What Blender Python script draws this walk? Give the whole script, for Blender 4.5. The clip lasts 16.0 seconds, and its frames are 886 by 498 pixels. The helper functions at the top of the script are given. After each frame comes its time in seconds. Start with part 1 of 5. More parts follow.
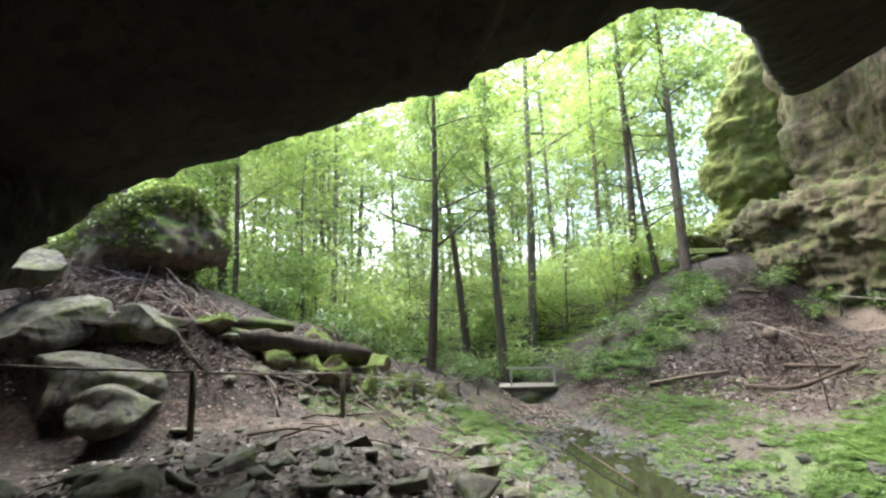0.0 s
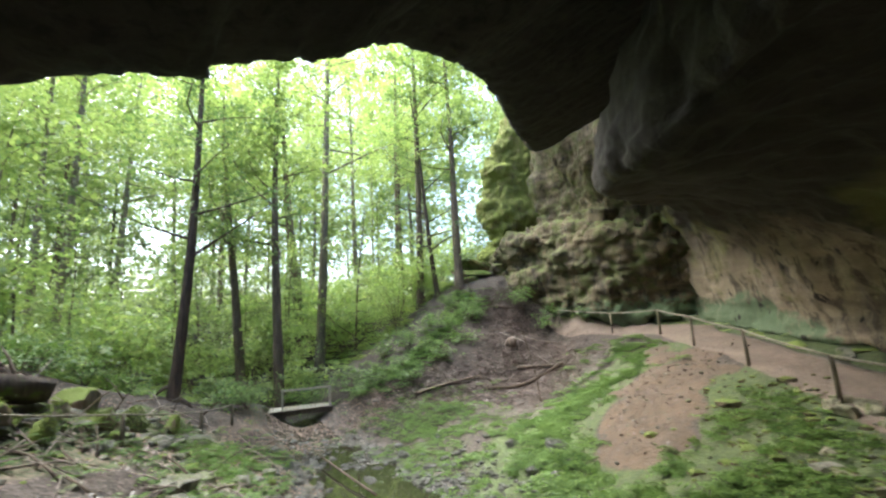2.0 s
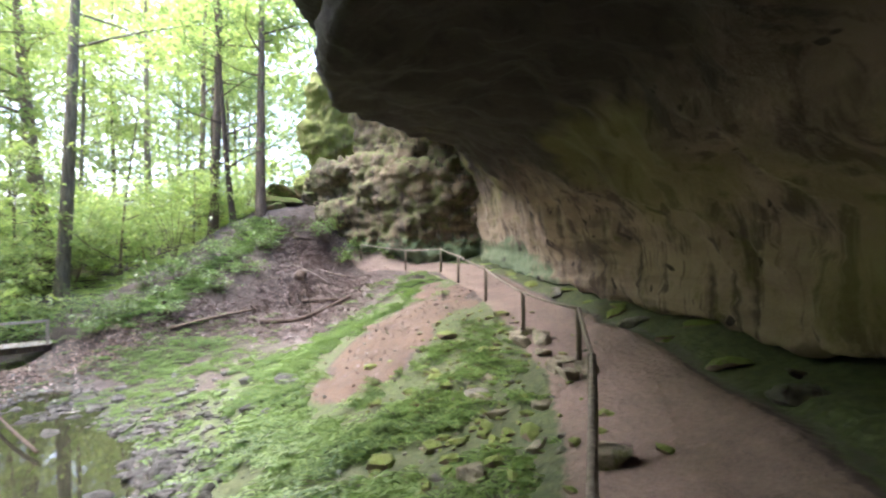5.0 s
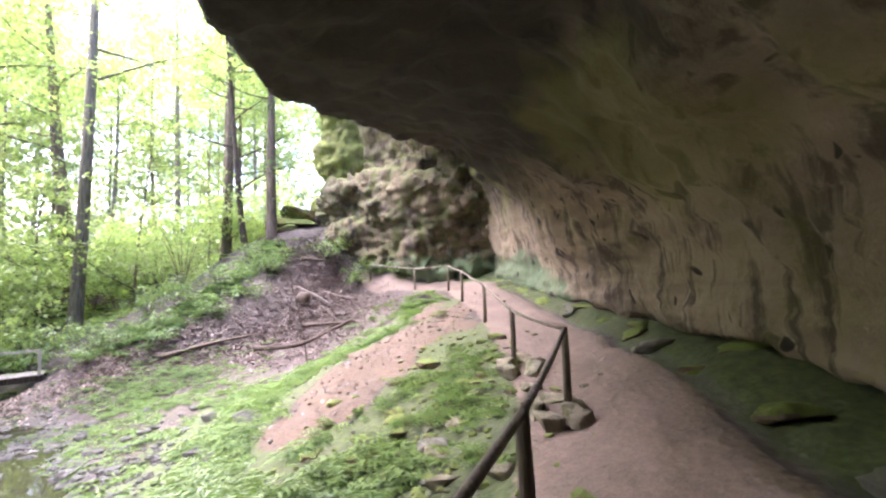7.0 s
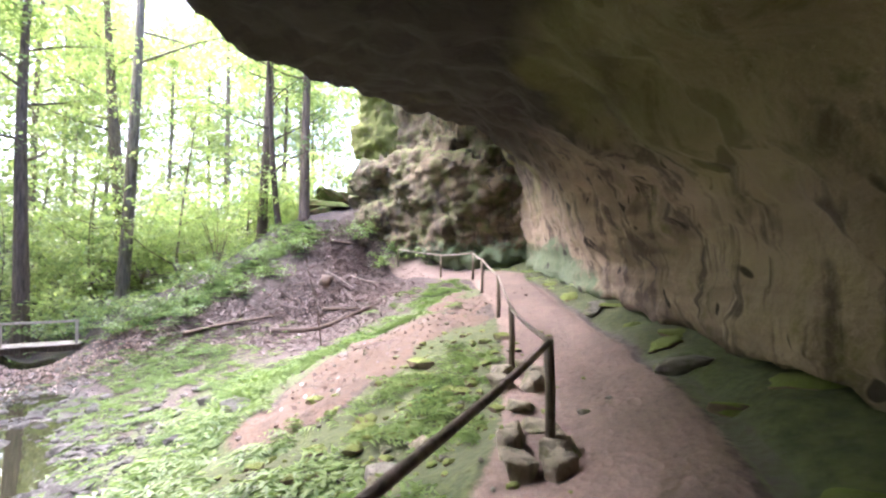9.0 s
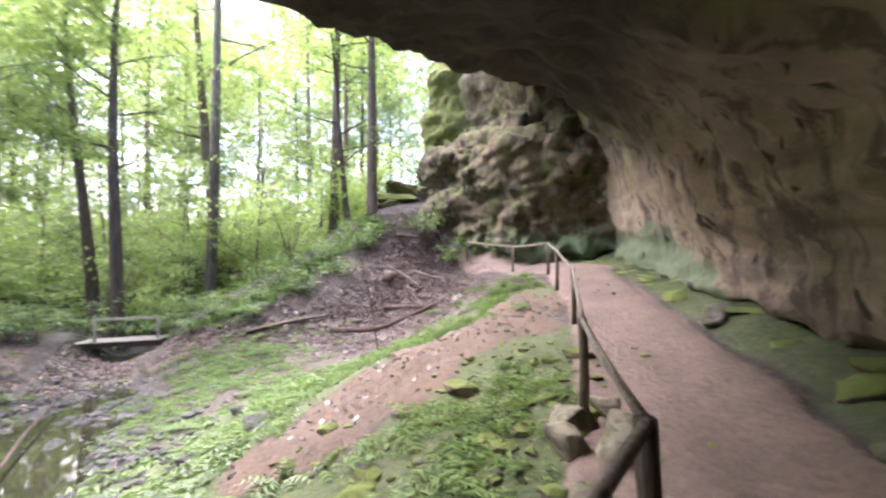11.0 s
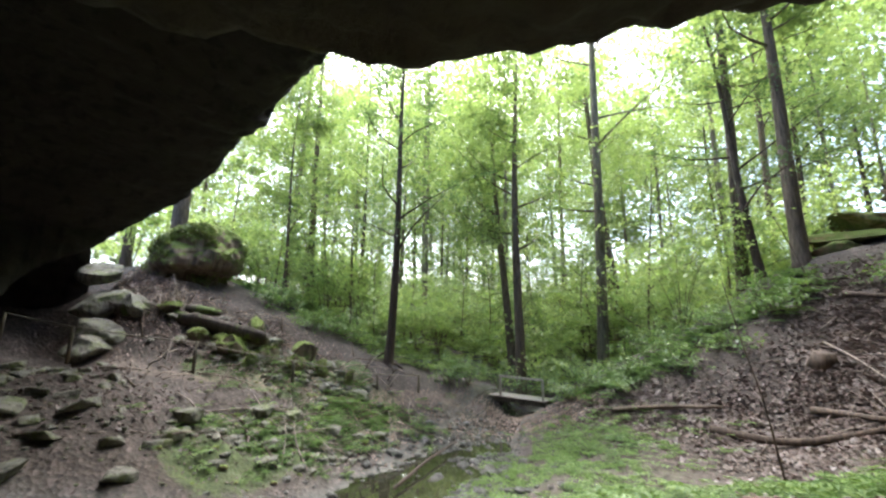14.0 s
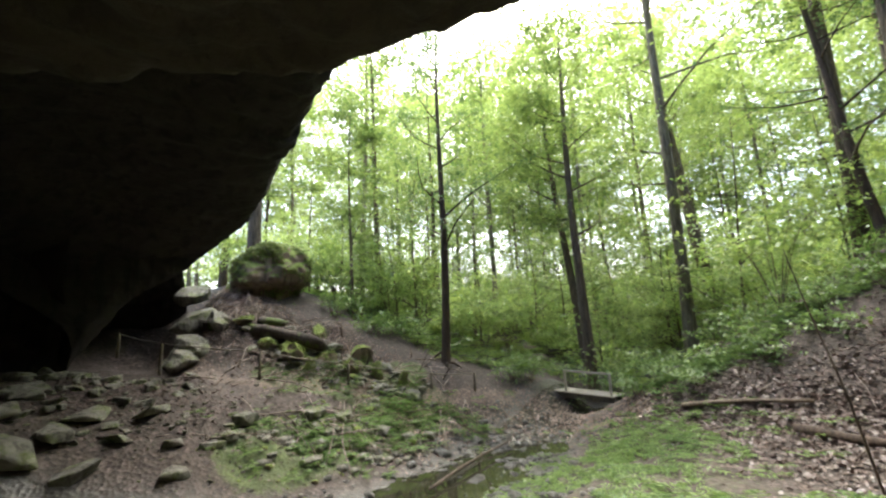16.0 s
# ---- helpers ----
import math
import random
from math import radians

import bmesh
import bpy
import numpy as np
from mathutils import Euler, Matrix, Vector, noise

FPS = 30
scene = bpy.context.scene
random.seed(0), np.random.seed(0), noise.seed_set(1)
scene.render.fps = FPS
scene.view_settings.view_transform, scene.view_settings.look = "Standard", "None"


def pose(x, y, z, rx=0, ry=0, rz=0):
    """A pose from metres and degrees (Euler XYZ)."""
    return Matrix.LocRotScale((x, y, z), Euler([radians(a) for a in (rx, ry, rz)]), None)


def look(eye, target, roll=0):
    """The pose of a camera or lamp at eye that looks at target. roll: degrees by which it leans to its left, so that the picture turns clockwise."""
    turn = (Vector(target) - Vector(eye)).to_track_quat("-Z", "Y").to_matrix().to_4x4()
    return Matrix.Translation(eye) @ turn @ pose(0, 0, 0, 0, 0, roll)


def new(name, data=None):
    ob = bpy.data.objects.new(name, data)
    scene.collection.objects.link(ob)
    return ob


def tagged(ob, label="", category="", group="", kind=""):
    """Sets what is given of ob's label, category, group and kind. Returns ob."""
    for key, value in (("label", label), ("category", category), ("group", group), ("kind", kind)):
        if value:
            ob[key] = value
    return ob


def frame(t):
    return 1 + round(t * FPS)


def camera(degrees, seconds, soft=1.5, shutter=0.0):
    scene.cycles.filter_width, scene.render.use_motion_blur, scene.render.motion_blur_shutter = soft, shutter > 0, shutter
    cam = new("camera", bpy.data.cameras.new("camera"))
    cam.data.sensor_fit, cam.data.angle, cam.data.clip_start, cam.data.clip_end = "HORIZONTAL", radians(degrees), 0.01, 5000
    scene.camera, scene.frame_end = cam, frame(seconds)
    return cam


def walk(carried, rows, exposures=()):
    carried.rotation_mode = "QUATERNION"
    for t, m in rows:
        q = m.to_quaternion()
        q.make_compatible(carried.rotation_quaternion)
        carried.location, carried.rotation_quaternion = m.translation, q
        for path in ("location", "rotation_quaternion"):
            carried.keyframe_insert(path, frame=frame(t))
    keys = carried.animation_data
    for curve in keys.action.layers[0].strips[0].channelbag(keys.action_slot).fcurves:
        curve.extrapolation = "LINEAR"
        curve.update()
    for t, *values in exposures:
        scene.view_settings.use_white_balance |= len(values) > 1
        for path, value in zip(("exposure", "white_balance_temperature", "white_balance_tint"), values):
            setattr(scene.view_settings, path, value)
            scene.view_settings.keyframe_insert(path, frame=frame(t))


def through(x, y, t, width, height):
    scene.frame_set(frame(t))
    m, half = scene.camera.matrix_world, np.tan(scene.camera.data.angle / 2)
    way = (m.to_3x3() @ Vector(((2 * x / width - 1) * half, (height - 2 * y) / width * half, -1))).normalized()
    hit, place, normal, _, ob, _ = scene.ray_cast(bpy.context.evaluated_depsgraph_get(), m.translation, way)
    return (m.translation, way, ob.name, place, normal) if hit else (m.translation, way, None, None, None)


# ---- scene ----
cam = camera(94.6, 16.0, soft=2.3, shutter=0.4)
PATH = [
    (0, (-2.967, -1.279, 1.933), (-3.108, 0.695, 2.225), -1.7),
    (0.5, (-2.664, -1.184, 1.909), (-2.699, 0.786, 2.255), -2.2),
    (1, (-2.242, -1.149, 1.857), (-2.09, 0.803, 2.263), -2.1),
    (1.3, (-1.99, -1.277, 1.805), (-1.725, 0.67, 2.18), -1.4),
    (1.5, (-1.789, -1.263, 1.769), (-1.418, 0.672, 2.11), -1.8),
    (2, (-1.198, -1.361, 1.635), (-0.479, 0.472, 1.99), -3.2),
    (2.5, (-0.591, -1.404, 1.558), (0.161, 0.434, 1.791), -1.5),
    (3, (-0.045, -1.39, 1.462), (0.819, 0.401, 1.668), -1.6),
    (3.5, (0.367, -1.556, 1.428), (1.321, 0.195, 1.589), -2.3),
    (4, (0.943, -1.658, 1.386), (2.065, -0.005, 1.478), -2.5),
    (4.5, (1.489, -1.846, 1.396), (2.75, -0.296, 1.475), -1.4),
    (5, (1.93, -1.837, 1.384), (3.252, -0.336, 1.413), -0.2),
    (5.2, (2.096, -1.828, 1.379), (3.46, -0.367, 1.458), -0.3),
    (7.5, (4.435, -1.348, 1.114), (5.574, 0.29, 1.256), -1.3),
    (8, (4.689, -1.357, 1.181), (5.814, 0.293, 1.294), -0.0),
    (10.3, (6.583, 0.003, 1.147), (7.395, 1.83, 1.21), -0.8),
    (10.5, (6.687, 0.158, 1.13), (7.506, 1.981, 1.192), -0.7),
    (11, (7.011, 0.554, 1.123), (7.618, 2.459, 1.176), -0.6),
    (11.5, (7.314, 0.857, 1.203), (7.544, 2.84, 1.338), -0.6),
    (12, (7.575, 1.136, 1.222), (7.448, 3.124, 1.393), -0.4),
    (12.5, (7.904, 1.431, 1.195), (7.429, 3.363, 1.398), 1.0),
    (12.6, (8.021, 1.4, 1.203), (7.452, 3.308, 1.389), 1.2),
    (12.8, (8.239, 1.489, 1.229), (7.517, 3.345, 1.42), 1.8),
    (13, (8.462, 1.819, 1.198), (7.618, 3.622, 1.391), 1.9),
    (13.5, (8.804, 2.243, 1.158), (7.731, 3.913, 1.405), 1.6),
    (14, (9.2, 2.579, 1.203), (7.977, 4.118, 1.572), 0.9),
    (14.5, (9.491, 2.86, 1.217), (8.23, 4.334, 1.7), -0.4),
    (15, (9.823, 3.309, 1.203), (8.543, 4.762, 1.705), -2.6),
    (15.5, (10.107, 3.676, 1.204), (8.693, 5.045, 1.56), -3.4),
    (16, (10.424, 4.16, 1.237), (8.893, 5.396, 1.595), -2.7),
]
EXPOSURES = [(0, 3.2, 5950, 7), (2.0, 2.95, 5950, 5), (3.5, 3.0, 5850, 8), (4.5, 3.45, 5800, 14), (5.0, 3.55, 5750, 20), (7.5, 4.1, 5700, 30), (10.5, 3.8, 5700, 29), (11.5, 3.35, 5800, 23), (12.0, 3.05, 5800, 16), (13.5, 2.75, 5850, 10), (14.5, 2.8, 5950, 9), (16.0, 2.68, 6300, 8)]
walk(cam, [(t, look(eye, target, roll)) for t, eye, target, roll in PATH], EXPOSURES)

# ---- world and sun ----
SUN_ELEV, SUN_AZ = 54.0, -42.0      # degrees above the horizon, degrees from +y towards +x
world = bpy.data.worlds.new("sky")
scene.world = world
world.use_nodes = True
wn = world.node_tree
sky = wn.nodes.new("ShaderNodeTexSky")
sky.sky_type, sky.sun_disc = "NISHITA", False
sky.sun_elevation, sky.sun_rotation = radians(SUN_ELEV), radians(SUN_AZ)
sky.air_density, sky.dust_density, sky.ozone_density = 1.0, 4.0, 1.0
wn.links.new(sky.outputs[0], wn.nodes["Background"].inputs[0])
wn.nodes["Background"].inputs[1].default_value = 0.11
sun_data = bpy.data.lights.new("sun", "SUN")
sun_data.energy, sun_data.angle, sun_data.color = 4.4, radians(80), (1, 0.96, 0.86)
sun = new("sun", sun_data)
sun.matrix_world = look((0, 0, 0), (-math.sin(radians(SUN_AZ)) * math.cos(radians(SUN_ELEV)),
                                    -math.cos(radians(SUN_AZ)) * math.cos(radians(SUN_ELEV)), -math.sin(radians(SUN_ELEV))))

# ---- materials ----


class Mat:
    """A small builder of node materials."""

    def __init__(self, name, rough=0.9):
        self.m = bpy.data.materials.new(name)
        self.m.use_nodes = True
        self.t = self.m.node_tree
        self.b = self.t.nodes["Principled BSDF"]
        self.b.inputs["Roughness"].default_value = rough
        self.co = self.t.nodes.new("ShaderNodeTexCoord").outputs["Object"]

    def node(self, kind, **inputs):
        n = self.t.nodes.new(kind)
        for k, v in inputs.items():
            self.put(n.inputs[k.replace("_", " ")], v)
        return n

    def put(self, socket, v):
        if isinstance(v, bpy.types.NodeSocket):
            self.t.links.new(v, socket)
        else:
            socket.default_value = v

    def noise(self, scale, detail=6.0, rough=0.6, squash=None, dist=0.0):
        co = self.co
        if squash:
            mp = self.t.nodes.new("ShaderNodeMapping")
            self.put(mp.inputs["Vector"], co)
            mp.inputs["Scale"].default_value = squash
            co = mp.outputs[0]
        return self.node("ShaderNodeTexNoise", Vector=co, Scale=scale, Detail=detail, Roughness=rough, Distortion=dist).outputs["Fac"]

    def ramp(self, fac, *stops):
        r = self.t.nodes.new("ShaderNodeValToRGB")
        self.put(r.inputs[0], fac)
        e = r.color_ramp.elements
        while len(e) < len(stops):
            e.new(0.5)
        for el, (p, c) in zip(e, stops):
            el.position, el.color = p, (*c, 1.0) if isinstance(c, tuple) else (c, c, c, 1.0)
        return r.outputs[0]

    def mix(self, fac, a, b, blend="MIX"):
        n = self.t.nodes.new("ShaderNodeMix")
        n.data_type, n.blend_type = "RGBA", blend
        self.put(n.inputs[0], fac)
        for s, v in ((n.inputs[6], a), (n.inputs[7], b)):
            self.put(s, (*v, 1.0) if isinstance(v, tuple) else v)
        return n.outputs[2]

    def math(self, op, a, b=0.0, clamp=True):
        n = self.t.nodes.new("ShaderNodeMath")
        n.operation, n.use_clamp = op, clamp
        self.put(n.inputs[0], a), self.put(n.inputs[1], b)
        return n.outputs[0]

    def attr(self, name):
        n = self.t.nodes.new("ShaderNodeAttribute")
        n.attribute_name = name
        return n.outputs["Fac"]

    def random(self):
        return self.t.nodes.new("ShaderNodeObjectInfo").outputs["Random"]

    def up(self):
        g = self.t.nodes.new("ShaderNodeNewGeometry")
        s = self.t.nodes.new("ShaderNodeSeparateXYZ")
        self.put(s.inputs[0], g.outputs["Normal"])
        return s.outputs[2]

    def color(self, c):
        self.put(self.b.inputs["Base Color"], (*c, 1.0) if isinstance(c, tuple) else c)
        return self

    def bump(self, height, strength=0.5, distance=0.05):
        n = self.node("ShaderNodeBump", Height=height, Strength=strength, Distance=distance)
        self.put(self.b.inputs["Normal"], n.outputs[0])
        return self


def rock_material(name, dark, mid, light, moss_at=0.6, moss_col=(0.07, 0.10, 0.02), scale=1.0, low=None, tops=0.0, shade_and_stains=False):
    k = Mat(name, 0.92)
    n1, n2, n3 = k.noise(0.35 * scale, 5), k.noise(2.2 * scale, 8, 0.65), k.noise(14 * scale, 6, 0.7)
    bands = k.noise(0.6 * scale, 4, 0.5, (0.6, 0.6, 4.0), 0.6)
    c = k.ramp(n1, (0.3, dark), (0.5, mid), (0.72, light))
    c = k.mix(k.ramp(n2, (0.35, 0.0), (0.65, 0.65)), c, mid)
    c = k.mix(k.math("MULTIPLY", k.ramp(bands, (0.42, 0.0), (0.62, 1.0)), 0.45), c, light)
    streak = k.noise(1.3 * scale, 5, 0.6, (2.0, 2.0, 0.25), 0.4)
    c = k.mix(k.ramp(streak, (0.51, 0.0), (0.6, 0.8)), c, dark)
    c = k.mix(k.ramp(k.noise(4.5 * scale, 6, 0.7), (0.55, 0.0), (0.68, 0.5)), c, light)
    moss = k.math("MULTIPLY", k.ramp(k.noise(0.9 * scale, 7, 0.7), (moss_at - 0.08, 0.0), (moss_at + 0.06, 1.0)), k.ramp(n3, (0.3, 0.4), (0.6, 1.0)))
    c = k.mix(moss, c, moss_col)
    if low is not None:
        z = k.t.nodes.new("ShaderNodeSeparateXYZ")
        k.put(z.inputs[0], k.co)
        if shade_and_stains:
            low = k.math("ADD", k.math("MULTIPLY", k.math("MULTIPLY", k.math("SUBTRACT", z.outputs[0], 12.8, False), 0.3), 2.4, False), low, False)
        wet = k.math("ADD", k.math("SUBTRACT", low, z.outputs[2], False), k.math("MULTIPLY", k.math("SUBTRACT", n2, 0.5, False), 3.0, False), False)
        c = k.mix(k.ramp(wet, (0.3, 0.0), (0.75, 0.85)), c, k.mix(n3, (0.06, 0.1, 0.055), (0.14, 0.19, 0.1)))
    # shade under the overhang, painted in as a darker colour
    if shade_and_stains:
        a = k.math("ADD", k.attr("shade_tone"), k.math("MULTIPLY", k.math("SUBTRACT", n1, 0.5, False), 1.0, False), False)
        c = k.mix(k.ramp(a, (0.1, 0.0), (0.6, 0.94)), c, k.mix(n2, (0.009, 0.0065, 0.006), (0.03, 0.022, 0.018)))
    if shade_and_stains:
        # near-black spots paint the shade of small holes; the surface stays unhollowed
        pit_shade = k.noise(1.5, 2, 0.5, (1.6, 1.6, 0.8), 0.5)
        c = k.mix(k.ramp(pit_shade, (0.665, 0.0), (0.69, 0.92)), c, (0.02, 0.014, 0.012))
        c = k.mix(k.ramp(k.noise(0.22, 4, 0.6), (0.56, 0.0), (0.64, 0.45)), c, (0.2, 0.19, 0.05))
    if tops:
        t = k.math("ADD", k.up(), k.math("MULTIPLY", k.math("SUBTRACT", n2, 0.5, False), 1.2, False), False)
        c = k.mix(k.ramp(t, (0.75 - tops, 0.0), (0.95 - tops, 0.95)), c, k.mix(n3, moss_col, tuple(q * 1.7 for q in moss_col)))
    h = k.mix(0.5, k.mix(0.35, n2, n3), k.node("ShaderNodeTexVoronoi", Vector=k.co, Scale=1.6 * scale).outputs["Distance"])
    return k.color(c).bump(h, 0.95, 0.22).m


ROCK_WALL = rock_material("sandstone", (0.06, 0.043, 0.034), (0.235, 0.175, 0.13), (0.42, 0.33, 0.235), 0.66, (0.12, 0.12, 0.03), low=0.1, shade_and_stains=True)
# the same sandstone with the shelter's deep shade put into its colour
ROCK_ROOF = rock_material("shaded_sandstone", (0.007, 0.0055, 0.005), (0.017, 0.0135, 0.0115), (0.034, 0.027, 0.022), 0.72, (0.05, 0.05, 0.02))
ROCK_MOSSY = rock_material("mossy_sandstone", (0.06, 0.04, 0.02), (0.22, 0.145, 0.07), (0.36, 0.25, 0.13), 0.5, (0.10, 0.13, 0.025), tops=0.35)
ROCK_LOOSE = rock_material("loose_stone", (0.065, 0.06, 0.05), (0.165, 0.153, 0.128), (0.3, 0.28, 0.235), 0.562, (0.10, 0.12, 0.03), 2.0)
OUTCROP = rock_material("outcrop_sandstone", (0.028, 0.021, 0.015), (0.09, 0.066, 0.041), (0.21, 0.16, 0.097), 0.54, (0.08, 0.09, 0.025), 1.3, low=2.6, tops=0.12)
PALE_STONE = rock_material("lichened_stone", (0.13, 0.115, 0.08), (0.27, 0.24, 0.165), (0.42, 0.38, 0.28), 0.58, (0.12, 0.14, 0.035), 2.5)
BOULDER = rock_material("mossy_boulder", (0.07, 0.05, 0.035), (0.17, 0.12, 0.085), (0.26, 0.2, 0.15), 0.6, (0.11, 0.14, 0.028), 1.5, tops=0.5)


def ground_material():
    k = Mat("forest_floor", 0.95)
    f, m, g = k.noise(38, 5, 0.7), k.noise(6, 8, 0.7), k.noise(0.8, 6, 0.6)
    vor = k.node("ShaderNodeTexVoronoi", Vector=k.co, Scale=11.0)
    leafc = k.ramp(vor.outputs["Color"], (0.1, (0.026, 0.019, 0.017)), (0.45, (0.06, 0.045, 0.039)), (0.75, (0.1, 0.076, 0.067)), (0.95, (0.17, 0.13, 0.115)))
    litter = k.mix(k.ramp(m, (0.35, 0.7), (0.6, 0.0)), leafc, (0.055, 0.04, 0.033))
    earth = k.ramp(f, (0.3, (0.125, 0.092, 0.075)), (0.7, (0.24, 0.176, 0.142)))
    earth = k.mix(k.ramp(m, (0.4, 0.0), (0.7, 0.5)), earth, (0.29, 0.205, 0.16))
    sandc = k.mix(k.ramp(m, (0.4, 0.0), (0.65, 0.5)), k.mix(f, (0.075, 0.053, 0.038), (0.14, 0.1, 0.073)), (0.15, 0.088, 0.05))
    sandc = k.mix(k.ramp(k.noise(2.2, 6, 0.7), (0.5, 0.0), (0.66, 0.45)), sandc, litter)
    mossc = k.mix(k.ramp(m, (0.35, 0.0), (0.65, 1.0)), (0.045, 0.065, 0.025), (0.105, 0.13, 0.045))
    mossc = k.mix(k.ramp(f, (0.55, 0.0), (0.7, 0.6)), mossc, (0.11, 0.09, 0.06))
    mudc = k.mix(m, (0.03, 0.026, 0.023), (0.085, 0.074, 0.066))
    edge = k.math("SUBTRACT", k.math("MULTIPLY", m, 1.0), 0.5, False)

    def mask(name, lo=0.42, hi=0.58, wob=0.6):
        a = k.math("ADD", k.attr(name), k.math("MULTIPLY", edge, wob, False), False)
        return k.ramp(a, (lo, 0.0), (hi, 1.0))
    c = k.mix(mask("moss"), litter, mossc)
    c = k.mix(mask("sand", 0.4, 0.6, 1.3), c, sandc)
    c = k.mix(mask("trail"), c, earth)
    c = k.mix(mask("mud"), c, mudc)
    c = k.mix(k.ramp(g, (0.35, 0.35), (0.6, 0.0)), c, (0.05, 0.04, 0.03))
    k.put(k.b.inputs["Roughness"], k.mix(k.attr("mud"), (0.95, 0.95, 0.95), (0.22, 0.22, 0.22)))
    return k.color(c).bump(k.mix(0.5, m, vor.outputs["Distance"]), 0.7, 0.06).m


def wood_material(name, a, b, scale=9.0, rough=0.85, green=0.0):
    k = Mat(name, rough)
    g = k.noise(scale, 6, 0.65, (1.0, 1.0, 0.12), 0.3)
    c = k.mix(k.ramp(g, (0.35, 0.0), (0.65, 1.0)), a, b)
    if green:
        c = k.mix(k.ramp(k.noise(1.4, 6, 0.7), (0.62 - green, 0.0), (0.72 - green, 0.8)), c, (0.08, 0.12, 0.02))
    return k.color(c).bump(g, 0.7, 0.03).m


BARK = wood_material("bark", (0.05, 0.036, 0.025), (0.165, 0.12, 0.085), 14.0)
BARK_DARK = wood_material("dark_bark", (0.03, 0.02, 0.014), (0.1, 0.066, 0.046), 14.0)
BARK_PALE = wood_material("pale_bark", (0.075, 0.06, 0.044), (0.21, 0.175, 0.13), 12.0)
RAIL_WOOD = wood_material("weathered_rail", (0.14, 0.115, 0.09), (0.3, 0.26, 0.21), 18.0)
POST_WOOD = wood_material("weathered_post", (0.05, 0.04, 0.028), (0.17, 0.14, 0.095), 18.0)
LOG_WOOD = wood_material("rotten_log", (0.03, 0.022, 0.018), (0.1, 0.075, 0.058), 9.0, 0.9, 0.1)
STICK_WOOD = wood_material("dead_stick", (0.13, 0.1, 0.085), (0.33, 0.27, 0.23), 12.0)
PLANK_WOOD = wood_material("bridge_plank", (0.28, 0.24, 0.2), (0.45, 0.4, 0.34), 15.0)


def leaf_material(name, a, b, through=0.5):
    k = Mat(name, 0.5)
    k.t.nodes.remove(k.b)
    info = k.t.nodes.new("ShaderNodeNewGeometry").outputs["Random Per Island"]
    c = k.mix(info, a, b)
    big = k.mix(k.ramp(k.noise(0.5, 3), (0.35, 0.0), (0.65, 0.6)), c, b)
    d = k.node("ShaderNodeBsdfDiffuse", Color=big)
    tr = k.node("ShaderNodeBsdfTranslucent", Color=k.mix(1.0, big, (1.15, 1.12, 0.95), "MULTIPLY"))
    gl = k.node("ShaderNodeBsdfGlossy", Roughness=0.45)
    m1 = k.node("ShaderNodeMixShader", Fac=through)
    k.t.links.new(d.outputs[0], m1.inputs[1]), k.t.links.new(tr.outputs[0], m1.inputs[2])
    m2 = k.node("ShaderNodeMixShader", Fac=0.08)
    k.t.links.new(m1.outputs[0], m2.inputs[1]), k.t.links.new(gl.outputs[0], m2.inputs[2])
    k.t.links.new(m2.outputs[0], k.t.nodes["Material Output"].inputs[0])
    return k.m


LEAF = leaf_material("broad_leaves", (0.075, 0.145, 0.04), (0.25, 0.32, 0.095), 0.7)
LEAF_FAR = leaf_material("distant_leaves", (0.11, 0.17, 0.06), (0.26, 0.33, 0.12), 0.6)
LEAF_DARK = leaf_material("hemlock_needles", (0.06, 0.115, 0.04), (0.12, 0.19, 0.06), 0.4)
LEAF_LOW = leaf_material("understory_leaves", (0.16, 0.265, 0.075), (0.38, 0.475, 0.14), 0.68)
FERN = leaf_material("fern_leaves", (0.055, 0.12, 0.026), (0.19, 0.285, 0.065), 0.45)


def water_material():
    k = Mat("still_water", 0.03)
    k.color((0.025, 0.024, 0.015))
    k.put(k.b.inputs["Specular IOR Level"], 1.0)
    k.put(k.b.inputs["IOR"], 1.6)
    return k.bump(k.noise(3.0, 3), 0.04, 0.02).m


WATER = water_material()

# ---- mesh helpers ----


def mesh_object(name, verts, faces, material, parent=None, smooth=False, label=""):
    me = bpy.data.meshes.new(name)
    me.from_pydata(verts, [], faces)
    me.materials.append(material)
    if smooth:
        me.shade_smooth()
    ob = new(name, me)
    if parent:
        ob.parent = parent
    return tagged(ob, label)


def part(name, bm, material, parent=None, label="", smooth=False):
    me = bpy.data.meshes.new(name)
    bm.to_mesh(me)
    bm.free()
    me.materials.append(material)
    if smooth:
        me.shade_smooth()
    ob = new(name, me)
    if parent:
        ob.parent = parent
    return tagged(ob, label)


def thing(name, at, label, category, group="", kind=""):
    ob = new(name)
    ob.location = at
    ob.empty_display_size = 0.2
    return tagged(ob, label, category, group, kind)


def smooth_line(points, step):
    """Points along a Catmull-Rom curve through the given ones, about step apart."""
    p = [np.array(q, float) for q in points]
    p = [2 * p[0] - p[1]] + p + [2 * p[-1] - p[-2]]
    out = []
    for a, b, c, d in zip(p, p[1:], p[2:], p[3:]):
        n = max(1, int(np.linalg.norm(c - b) / step))
        for i in range(n):
            t = i / n
            out.append(0.5 * (2 * b + (c - a) * t + (2 * a - 5 * b + 4 * c - d) * t * t + (3 * b - a - 3 * c + d) * t ** 3))
    out.append(p[-2])
    return np.array(out)


